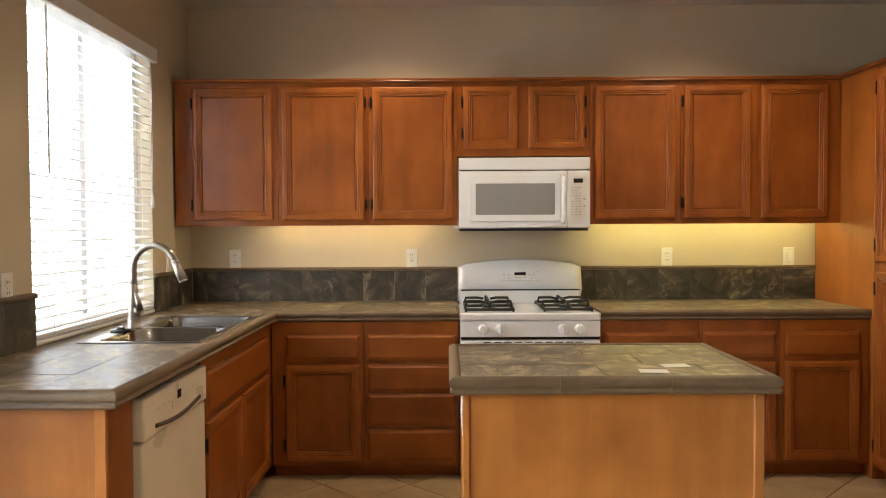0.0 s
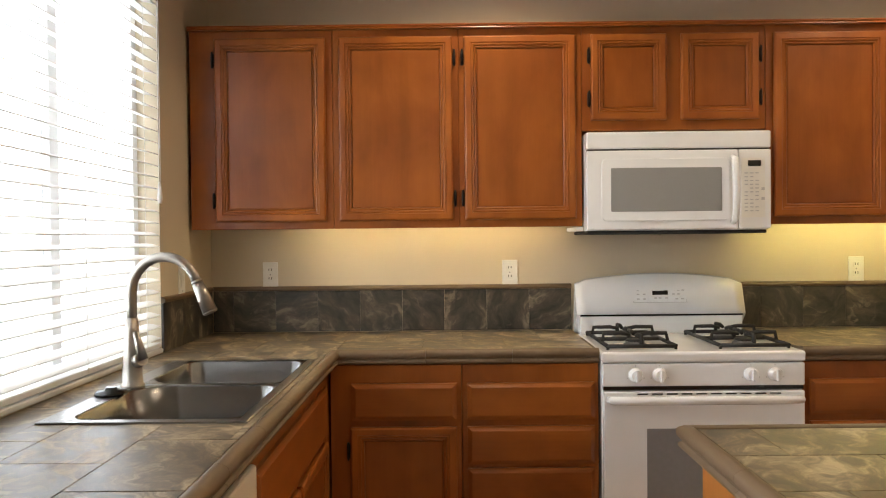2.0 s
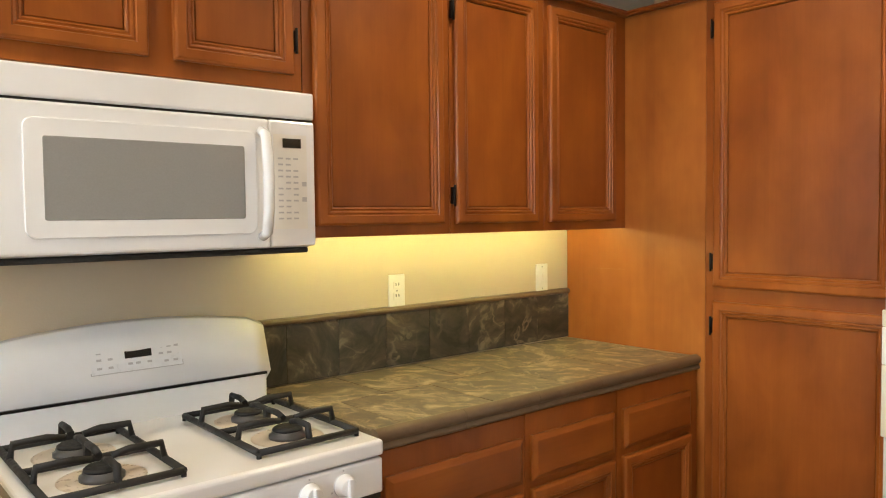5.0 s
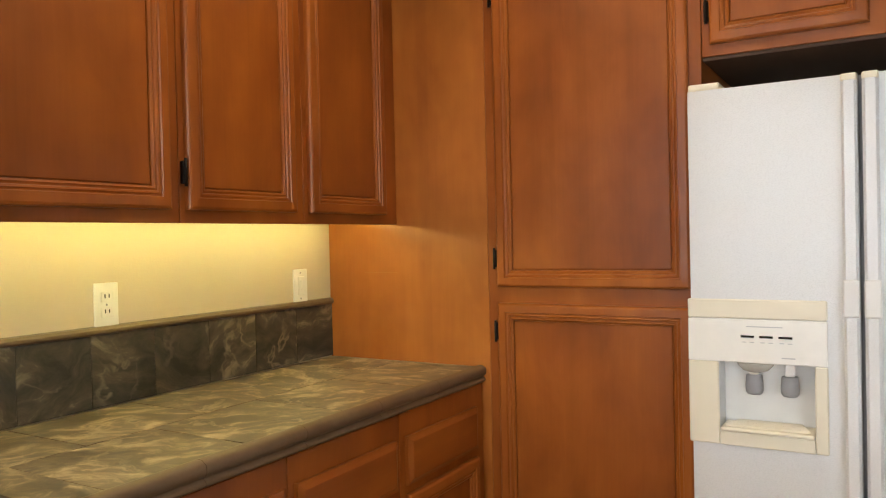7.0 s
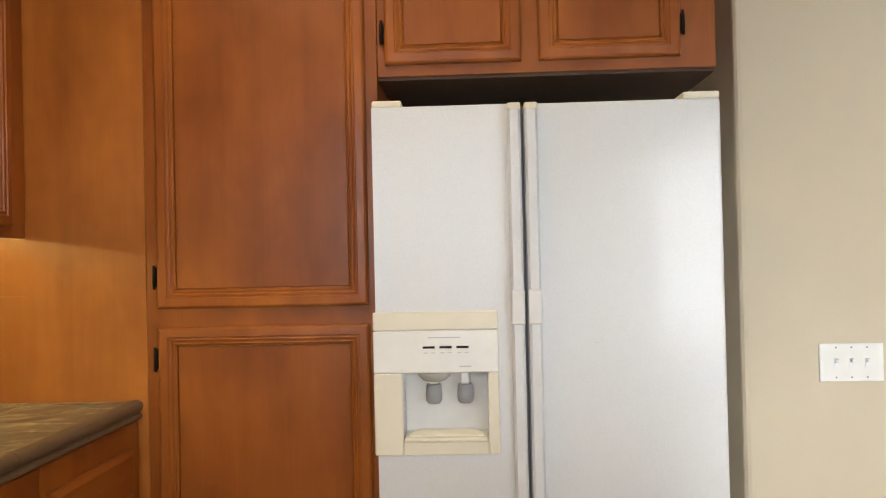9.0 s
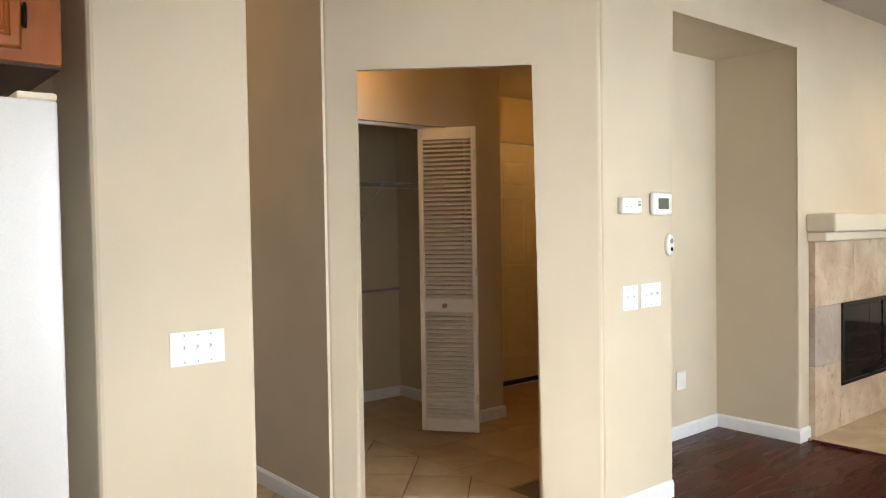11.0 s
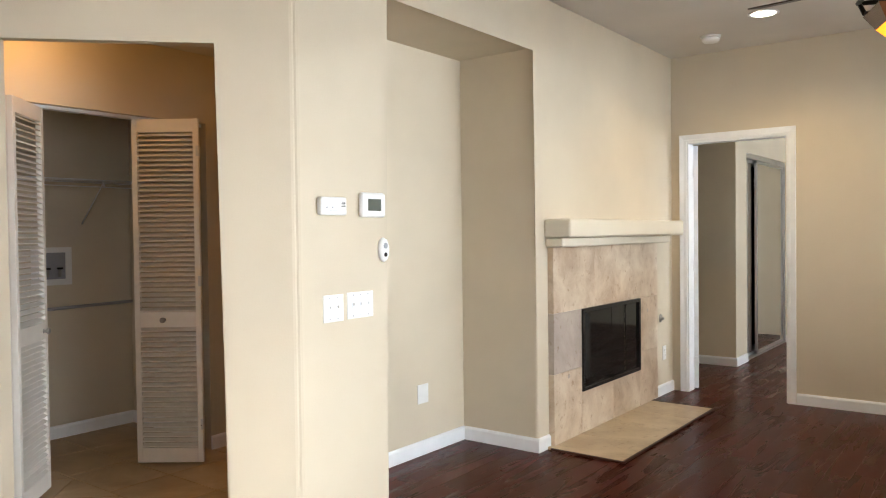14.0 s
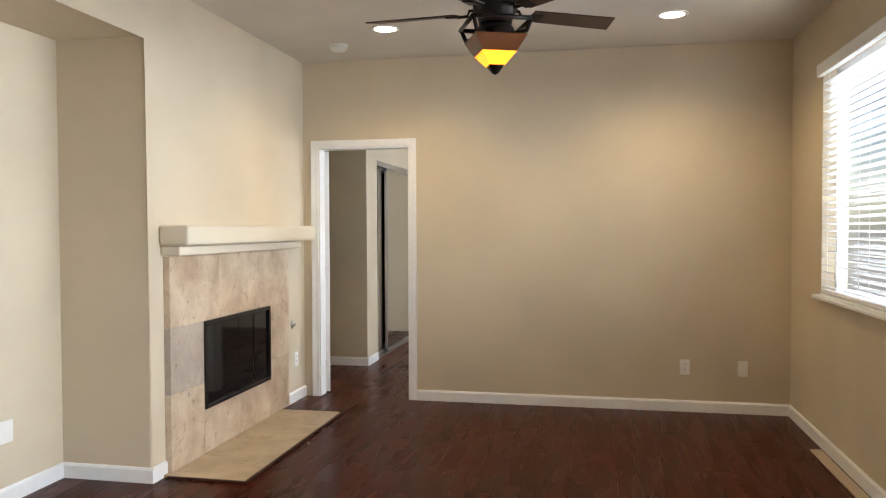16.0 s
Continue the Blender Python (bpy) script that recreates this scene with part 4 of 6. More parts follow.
# manifold, knobs, oven door
part("manifold_panel", box(NB(), -0.378, 0.378, -0.668, -0.640, 0.782, 0.868, 0.006, 2), ENAMEL, rng)
part("manifold_seam", box(NB(), -0.374, 0.374, -0.662, -0.640, 0.768, 0.783), BLACK, rng, "dark vent gap")
for x in (-0.255, -0.165, 0.175, 0.265):
    bm = lathe(NB(), [(0.027, 0.0), (0.027, 0.006), (0.023, 0.010), (0.021, 0.022), (0.019, 0.025)], (x, -0.668, 0.826), 24, "y")
    knob = part("knob", bm, ENAMEL, rng)
    part("grip", box(NB(), x - 0.006, x + 0.006, -0.705, -0.692, 0.803, 0.849, 0.003, 2), ENAMEL, knob)
    for k in range(9):
        a = radians(200 - k * 27.5)
        c, s = math.cos(a) * 0.034, math.sin(a) * 0.034
        if k in (0, 4, 8):
            part("mark", box(NB(), x + c - 0.002, x + c + 0.002, -0.6688, -0.667, 0.826 + s - 0.002, 0.826 + s + 0.002), LETTER, rng)
bm = box(NB(), -0.376, 0.376, -0.672, -0.645, 0.20, 0.764, 0.006, 2)
door = part("oven_door", bm, ENAMEL, rng, "white oven door with grey window")
panel_bm = NB()
panel(panel_bm, -0.215, 0.215, 0.33, 0.625, [(0, 0), (0, 0.002), (0.004, 0.003)], -0.672)
part("oven_window", panel_bm, OVENGLASS, door, "grey glass window")
bm = NB()
tube(bm, [(-0.355, -0.676, 0.735), (-0.350, -0.700, 0.737), (-0.30, -0.712, 0.738), (0, -0.716, 0.739), (0.30, -0.712, 0.738), (0.350, -0.700, 0.737), (0.355, -0.676, 0.735)], [0.013, 0.015, 0.016, 0.017, 0.016, 0.015, 0.013], 14)
part("oven_handle", bm, ENAMEL, door, "full-width white handle")
for k in range(10):
    x = -0.25 + k * 0.055
    part("vent_slot", box(NB(), x, x + 0.04, -0.6735, -0.670, 0.752, 0.757), BLACK, door)
part("storage_drawer", box(NB(), -0.376, 0.376, -0.668, -0.645, 0.045, 0.19, 0.005, 2), ENAMEL, rng)


def grate(x):
    """One of the two cast-iron grates, over a front and a back burner."""
    bm = NB()
    z, y0, y1, w, r = 0.925, -0.605, -0.18, 0.130, 0.0082
    loop = [(x - w, y0, z), (x + w, y0, z), (x + w, y1, z), (x - w, y1, z), (x - w, y0, z)]
    for a, b in zip(loop, loop[1:]):
        tube(bm, [a, b], r, 8)
    tube(bm, [(x - w, (y0 + y1) / 2, z), (x + w, (y0 + y1) / 2, z)], r, 8)
    for cy in (-0.498, -0.288):
        for dx, dy in ((1, 0), (-1, 0), (0, 1), (0, -1)):
            ex, ey = x + dx * w, cy + dy * 0.105
            ix, iy = x + dx * 0.020, cy + dy * 0.020
            mx, my = (x + dx * w * 0.95, cy + dy * 0.098)
            tube(bm, [(ex, ey, z), (mx, my, z + 0.036), (x + dx * 0.055, cy + dy * 0.05, z + 0.037), (ix, iy, z + 0.030)], [r, r, r, r * 0.9], 8)
    for sx in (-w, w):
        for sy in (y0, y1):
            rod(bm, (x + sx, sy, z), (x + sx, sy, 0.9115), 0.006, n=8)
    return part("grate", bm, IRON, rng, "black cast-iron grate")


gloss("dark_burner_metal", (0.10, 0.10, 0.105), 0.4, 0.5)
for x in (-0.215, 0.215):
    grate(x)
    for y in (-0.498, -0.288):
        part("drip_ring", lathe(NB(), [(0.088, 0.0), (0.088, 0.001), (0.08, 0.0025), (0.05, 0.001)], (x, y, 0.9115), 28), gloss("warm_soiled_enamel", (0.62, 0.55, 0.46), 0.3) if x < 0 and y < -0.4 else bpy.data.materials["warm_soiled_enamel"], rng)
        burner = part("burner", lathe(NB(), [(0.045, 0), (0.045, 0.008), (0.038, 0.012), (0.038, 0.018)], (x, y, 0.9125), 24), bpy.data.materials["dark_burner_metal"], rng)
        part("burner_cap", lathe(NB(), [(0.036, 0), (0.036, 0.005), (0.030, 0.009)], (x, y, 0.9305), 24), IRON, burner)

# ---- microwave ----
MZ0, MZ1, MY = 1.372, 1.775, -0.378
mw = thing("microwave", pose(0, 0, 0), "white over-the-range microwave with grey window", "microwave")
part("body", box(NB(), -0.377, 0.377, MY + 0.035, -0.001, MZ0 - 0.004, MZ1, 0.003, 1), ENAMEL, mw)
part("vent_panel", box(NB(), -0.378, 0.378, MY, MY + 0.045, 1.704, MZ1, 0.006, 2), ENAMEL, mw, "white top vent strip")
part("seam", box(NB(), -0.374, 0.374, MY + 0.006, MY + 0.045, 1.697, 1.706), BLACK, mw, "dark strip along a seam")
door = part("door", box(NB(), -0.378, 0.244, MY, MY + 0.045, MZ0, 1.6985, 0.006, 2), ENAMEL, mw)


def round_plate(x0, x1, y0, y1, z0, z1, radius):
    """A plate facing -y with rounded corners and a softened front rim."""
    bm = box(NB(), x0, x1, y0, y1, z0, z1)
    es = [e for e in bm.edges if abs(e.verts[0].co.y - e.verts[1].co.y) > 1e-4]
    bmesh.ops.bevel(bm, geom=es, offset=radius, segments=5, affect="EDGES", profile=0.5)
    front = [e for e in bm.edges if all(abs(v.co.y - y0) < 1e-5 for v in e.verts)]
    bmesh.ops.bevel(bm, geom=front, offset=min(0.002, (y1 - y0) * 0.4), segments=2, affect="EDGES", profile=0.5)
    return bm


part("window_frame", round_plate(-0.318, 0.206, MY - 0.006, MY + 0.002, 1.408, 1.664, 0.022), ENAMEL, door, "raised white window frame")
part("window", round_plate(-0.281, 0.174, MY - 0.0072, MY - 0.002, 1.446, 1.626, 0.006), MWGLASS, door, "grey screened window")
bm = NB()
tube(bm, [(0.222, MY, 1.668), (0.221, MY - 0.028, 1.655), (0.220, MY - 0.040, 1.60), (0.220, MY - 0.043, 1.54), (0.220, MY - 0.040, 1.47), (0.221, MY - 0.028, 1.412), (0.222, MY, 1.40)], [0.012, 0.0135, 0.014, 0.014, 0.014, 0.0135, 0.012], 14)
part("door_handle", bm, ENAMEL, door, "bowed white handle")
ctl = part("control_panel", box(NB(), 0.2455, 0.378, MY, MY + 0.045, MZ0, 1.6985, 0.006, 2), ENAMEL, mw)
part("keypad", box(NB(), 0.256, 0.352, MY - 0.001, MY, 1.418, 1.662), PLASTIC, ctl, "printed keypad")
part("clock_display", box(NB(), 0.282, 0.335, MY - 0.0022, MY - 0.001, 1.628, 1.652), BLACK, ctl, "dark clock display")
for r in range(11):
    z = 1.60 - r * 0.0155
    for c in range(3):
        if (r * 3 + c) % 7 != 5:
            x = 0.268 + c * 0.022
            part("key", box(NB(), x, x + 0.014, MY - 0.0018, MY - 0.001, z - 0.0022, z + 0.0022), LETTER, ctl)
for z in (1.495, 1.535):
    part("key", box(NB(), 0.337, 0.350, MY - 0.0018, MY - 0.001, z - 0.006, z + 0.006), LETTER, ctl)
part("underside", box(NB(), -0.372, 0.372, MY + 0.03, -0.01, 1.353, 1.3675, 0.004, 1), BLACKOUT, mw, "black vented underside")
part("wall_bracket", box(NB(), -0.412, -0.3785, -0.30, -0.05, 1.369, 1.386, 0.003, 1), PLASTIC, mw)

# ---- refrigerator ----
FX, FY0, FY1, FZ = 1.61, -1.345, -2.21, 1.688
fr = thing("refrigerator", pose(0, 0, 0), "white side-by-side refrigerator with ivory ice dispenser", "refrigerator")
part("cabinet", box(NB(), 1.70, 2.44, FY1 + 0.004, FY0 - 0.004, 0.02, FZ - 0.01, 0.005, 1), FRIDGEM, fr)
part("base_grille", box(NB(), 1.69, 1.72, FY1 + 0.01, FY0 - 0.01, 0.02, 0.085), BLACKOUT, fr)
MIDY = -1.721
DX0, DX1 = -1.41, -1.622          # dispenser recess
RZ0, RZ1 = 0.852, 1.022
bm = NB()
box(bm, FX, 1.69, MIDY + 0.004, FY0, 0.09, RZ0)
box(bm, FX, 1.69, MIDY + 0.004, FY0, RZ1, FZ)
box(bm, FX, 1.69, MIDY + 0.004, DX1, RZ0, RZ1)
box(bm, FX, 1.69, DX0, FY0, RZ0, RZ1)
frz = part("freezer_door", bm, FRIDGEM, fr, "white freezer door with a dispenser")
fdo = part("fridge_door", box(NB(), FX, 1.69, FY1, MIDY - 0.004, 0.09, FZ, 0.008, 3), FRIDGEM, fr, "white pebbled door with small scuffs")
for y, z in ((-1.98, 1.63), (-1.90, 1.09)):
    part("scuff", box(NB(), FX - 0.0006, FX, y, y + 0.012, z, z + 0.0012), LETTER, fdo)
part("seam", box(NB(), FX + 0.02, 1.69, MIDY - 0.0035, MIDY + 0.0035, 0.09, FZ - 0.002), GREYP, fr, "grey door gasket")
for y, s, dr in ((-1.700, 1, frz), (-1.742, -1, fdo)):
    bm = NB()
    prof = [(-0.016, 0), (-0.016, 0.022), (-0.010, 0.031), (0.010, 0.031), (0.016, 0.022), (0.016, 0)]
    ends = []
    for z, k in ((0.10, 1.0), (0.66, 1.0), (0.74, 1.0), (1.14, 1.0), (1.22, 1.0), (FZ - 0.006, 1.0)):
        ends.append([bm.verts.new((FX - v, y + u * k, z)) for u, v in prof])
    for a, b in zip(ends, ends[1:]):
        for k in range(5):
            bm.faces.new((a[k], a[k + 1], b[k + 1], b[k]))
    bm.faces.new(ends[0])
    bm.faces.new(ends[-1][::-1])
    h = part("handle", bm, FRIDGEM, dr, "full-height white handle")
    part("handle_cap", box(NB(), FX - 0.032, FX, y - 0.0165, y + 0.0165, FZ - 0.02, FZ - 0.003, 0.003, 1), BISQUE, h, "yellowed ivory cap")
    part("handle_grip", box(NB(), FX - 0.0345, FX - 0.02, y - 0.017, y + 0.017, 1.14, 1.225, 0.004, 2), GRIP, h)
for y0_, y1_ in ((FY0 - 0.075, FY0), (FY1, FY1 + 0.09)):
    s = 1 if y0_ > -1.6 else -1
    bm = box(NB(), FX + 0.004, 1.74, y0_, y1_, FZ, FZ + 0.018, 0.005, 2)
    part("hinge_cover", bm, BISQUE, fr, "ivory hinge cover")

bm = NB()
e = 0.007
box(bm, FX - e, FX - 0.0005, -1.650, -1.338, 1.128, 1.175, 0.003, 1)
disp = part("dispenser", bm, BISQUE, fr, "yellowed ivory dispenser surround")
part("surround_strip", box(NB(), FX - e, FX - 0.0005, -1.650, DX1, 0.818, 1.0215, 0.003, 1), BISQUE, disp)
part("surround_strip", box(NB(), FX - e, FX - 0.0005, DX0, -1.338, 0.818, 1.0215, 0.003, 1), BISQUE, disp)
part("surround_strip", box(NB(), FX - e, FX - 0.0005, DX1 + 0.0005, DX0 - 0.0005, 0.818, RZ0, 0.002, 1), BISQUE, disp)
part("control_plate", box(NB(), FX - e + 0.001, FX - 0.0005, -1.650, -1.338, 1.022, 1.127, 0.002, 1), PLASTIC, disp, "white control plate")
for k in range(3):
    y = -1.462 - k * 0.042
    part("button", box(NB(), FX - e - 0.001, FX - e + 0.002, y - 0.030, y, 1.083, 1.0885), BLACK, disp)
    for q in range(2):
        part("lettering", box(NB(), FX - e + 0.0002, FX - e + 0.002, y - 0.012 - q * 0.018, y - q * 0.018 - 0.002, 1.071, 1.073), LETTER, disp)
part("lettering", box(NB(), FX - e + 0.0002, FX - e + 0.002, -1.555, -1.475, 1.1085, 1.111), LETTER, disp)
part("lettering", box(NB(), FX - e + 0.0002, FX - e + 0.002, -1.582, -1.552, 1.036, 1.039), LETTER, disp)
bm = NB()
box(bm, 1.688, 1.692, DX1, DX0, RZ0, RZ1)
part("recess", bm, PLASTIC, disp, "white recess")
for y in (-1.485, -1.565):
    bm = lathe(NB(), [(0.0155, 0.0), (0.020, 0.006), (0.021, 0.02), (0.019, 0.046), (0.017, 0.048)], (1.648, y, 0.940), 20)
    part("paddle", bm, GREYP, disp, "grey rubber paddle")
    part("paddle_stem", box(NB(), 1.640, 1.654, y - 0.011, y + 0.011, 0.988, 1.0215, 0.003, 2), BISQUE if y > -1.5 else PLASTIC, disp)
part("ice_chute", lathe(NB(), [(0.012, 0.0), (0.030, 0.006), (0.041, 0.018), (0.044, 0.030)], (1.656, -1.487, 0.992), 24), CHUTE, disp, "clear plastic ice chute")
tray = part("drip_tray", box(NB(), FX - 0.012, 1.685, DX1 + 0.002, DX0 - 0.002, RZ0, RZ0 + 0.010, 0.003, 1), BISQUE, disp, "ivory drip tray with bars")
for k in range(6):
    x = FX + 0.004 + k * 0.012
    part("bar", box(NB(), x, x + 0.005, DX1 + 0.012 + k * 0.004, DX0 - 0.012 - k * 0.004, RZ0 + 0.010, RZ0 + 0.016, 0.001, 1), BISQUE, tray)

# ---- dishwasher ----
dw = thing("dishwasher", facing(SX, -2.424, 0, "east"), "almond dishwasher with curved control strip", "dishwasher")
part("body", box(NB(), 0, 0.63, 0.02, 0.58, 0.08, 0.862), BLACKOUT, dw)
part("door", box(NB(), 0.012, 0.618, -0.022, 0.02, 0.11, 0.705, 0.006, 2), DWM, dw)
cp = part("control_panel", box(NB(), 0.012, 0.618, -0.03, 0.02, 0.712, 0.845, 0.008, 2), DWM, dw)
bm = NB()
pts = [(0.10 + 0.43 * k / 12, -0.0305, 0.742 - 0.018 * math.sin(math.pi * k / 12)) for k in range(13)]
tube(bm, pts, 0.0075, 8)
part("handle_groove", bm, gloss("brown_plastic", (0.06, 0.03, 0.02), 0.5), cp, "dark brown curved groove")
part("display", box(NB(), 0.30, 0.335, -0.0315, -0.029, 0.785, 0.815), BLACK, cp, "small dark display")
for r in range(3):
    for c in range(6):
        x = 0.25 + c * 0.03
        part("key", box(NB(), x, x + 0.008, -0.0312, -0.029, 0.764 - r * 0.0 + (0 if r == 0 else 0.012 * r), 0.767 + 0.012 * r), LETTER, cp) if not (r and 0.29 < x < 0.34) else None
for x in (0.12, 0.17, 0.21, 0.46, 0.50):
    part("mark", box(NB(), x, x + 0.018, -0.0312, -0.029, 0.79, 0.794), LETTER, cp)
part("toe_panel", box(NB(), 0.012, 0.618, 0.05, 0.07, 0.0, 0.10), BLACKOUT, dw)

# ---- sink and tap ----
sk = thing("kitchen_sink", pose(0, 0, 0), "double-bowl stainless steel drop-in sink", "sink")
x0, x1, y0, y1 = SINK
RIM = CT + 0.005
bx0, bx1 = x0 + 0.066, x1 - 0.028
bowls = [(y0 + 0.028, (y0 + y1) / 2 - 0.014), ((y0 + y1) / 2 + 0.014, y1 - 0.028)]
bm = NB()
box(bm, x0, bx0, y0, y1, RIM - 0.006, RIM, 0.002, 1)
box(bm, bx1, x1, y0, y1, RIM - 0.006, RIM, 0.002, 1)
ys = [y0, bowls[0][0], bowls[0][1], bowls[1][0], bowls[1][1], y1]
for a, b in ((ys[0], ys[1]), (ys[2], ys[3]), (ys[4], ys[5])):
    box(bm, bx0, bx1, a, b, RIM - 0.006, RIM)
part("rim", bm, STEEL, sk)


def rounded(x0, x1, y0, y1, radii, n=6):
    """Outline with one radius for each corner, from the far right one round."""
    pts = []
    for k4, (cx, cy, sx, sy, a0) in enumerate(((x1, y1, -1, -1, 0), (x0, y1, 1, -1, 90), (x0, y0, 1, 1, 180), (x1, y0, -1, 1, 270))):
        r = radii[k4]
        cx, cy = cx + sx * r, cy + sy * r
        for k in range(n + 1):
            a = radians(a0 + 90 * k / n)
            pts.append((cx + r * math.cos(a), cy + r * math.sin(a)))
    return pts


for side, (a, b) in enumerate(bowls):
    bm = NB()
    loops = []
    for shrink, z, r in ((-0.004, RIM + 0.0006, 0.05), (0.002, RIM - 0.004, 0.05), (0.012, RIM - 0.12, 0.05), (0.022, RIM - 0.165, 0.06), (0.06, RIM - 0.178, 0.06)):
        loops.append([bm.verts.new((x, y, z)) for x, y in rounded(bx0 + shrink, bx1 - shrink, a + shrink, b - shrink, (r, 0.125 if side == 0 else r, 0.125 if side == 1 else r, r))])
    for u, v in zip(loops, loops[1:]):
        for k in range(len(u)):
            f = bm.faces.new((u[k], u[(k + 1) % len(u)], v[(k + 1) % len(u)], v[k]))
            f.smooth = True
    bm.faces.new(loops[-1])
    for k4, (cx, cy) in enumerate(((bx1 + 0.004, b + 0.004), (bx0 - 0.004, b + 0.004), (bx0 - 0.004, a - 0.004), (bx1 + 0.004, a - 0.004))):
        v = bm.verts.new((cx, cy, RIM + 0.0006))
        for k in range(6):
            bm.faces.new((v, loops[0][k4 * 7 + k], loops[0][k4 * 7 + k + 1]))
    bowl = part("bowl", bm, BOWLS, sk, "brushed steel bowl")
    part("drain", lathe(NB(), [(0.045, 0), (0.045, 0.003), (0.03, 0.004)], ((bx0 + bx1) / 2, (a + b) / 2, RIM - 0.178), 20), NICKEL, bowl)
tapx, tapy = -1.875, -1.30
tap = thing("kitchen_tap", pose(tapx, tapy, RIM), "brushed nickel gooseneck pull-down tap", "tap")
part("base", lathe(NB(), [(0.034, 0), (0.034, 0.006), (0.029, 0.010), (0.027, 0.06), (0.021, 0.14), (0.0165, 0.20)], (0, 0, 0), 28), NICKEL, tap)
bm = NB()
R = 0.105
arc = [(0, 0, 0.19), (0, 0, 0.23), (0, 0, 0.272)]
reach = Vector((0.93, -0.15, 0)).normalized()
for k in range(1, 15):
    a = radians(180 - k * 11.5)
    arc.append(tuple(reach * (R + R * math.cos(a)) + Vector((0, 0, 0.272 + R * math.sin(a)))))
tube(bm, arc, 0.0145, 16)
part("spout", bm, NICKEL, tap)
e = Vector(arc[-1])
d = (Vector(arc[-1]) - Vector(arc[-2])).normalized()
bm = NB()
rod(bm, e - d * 0.002, e + d * 0.006, 0.0165, n=20)
rod(bm, e + d * 0.007, e + d * 0.095, 0.0165, 0.022, 20)
rod(bm, e + d * 0.095, e + d * 0.10, 0.022, 0.019, 20)
part("spray_head", bm, NICKEL, tap)
bm = NB()
tube(bm, [(0.02, -0.015, 0.075), (0.04, -0.03, 0.085)], 0.02, 14)
tube(bm, [(0.042, -0.03, 0.085), (0.036, -0.036, 0.12), (0.026, -0.040, 0.165)], [0.015, 0.012, 0.008], 12)
part("lever", bm, NICKEL, tap)
plug = thing("sink_stopper", pose(-1.885, -1.42, RIM), "round black rubber sink stopper on the rim", "stopper")
part("disc", lathe(NB(), [(0.042, 0), (0.044, 0.004), (0.040, 0.011), (0.018, 0.013), (0.014, 0.022)], (0, 0, 0), 24), BLACK, plug)

# ---- windows and blinds ----


def window(name, hole, label):
    hi, lo, zl, zh = hole
    ob = tagged(new(name), label, "window", kind="structure")
    ob.location = (XW - 0.11, (hi + lo) / 2, zl)
    w, h = hi - lo, zh - zl
    f = 0.045
    bm = NB()
    box(bm, -0.03, 0.03, -w / 2, w / 2, 0, f, 0.003, 1)
    box(bm, -0.03, 0.03, -w / 2, w / 2, h - f, h, 0.003, 1)
    box(bm, -0.03, 0.03, -w / 2, -w / 2 + f, f, h - f, 0.003, 1)
    box(bm, -0.03, 0.03, w / 2 - f, w / 2, f, h - f, 0.003, 1)
    part("window_frame", bm, TRIM, ob)
    part("window_mullion", box(NB(), -0.025, 0.025, -0.028, 0.028, f, h - f, 0.003, 1), TRIM, ob)
    for a, b in ((-w / 2 + f, -0.028), (0.028, w / 2 - f)):
        g = part("pane", box(NB(), -0.003, 0.003, a, b, f, h - f), GLASS, ob)
        g.visible_shadow = False
    part("window_sill", box(NB(), 0.03, 0.118, -w / 2, w / 2, -0.004, 0.012, 0.003, 1), TRIM, ob)
    return ob


window("window_1", KW, "white-framed sliding window above the sink")
window("window_2", LW, "white-framed wide living-room window")
window("window_4", PD, "white-framed sliding glass patio door")
window("window_3", BW, "white-framed bedroom window")


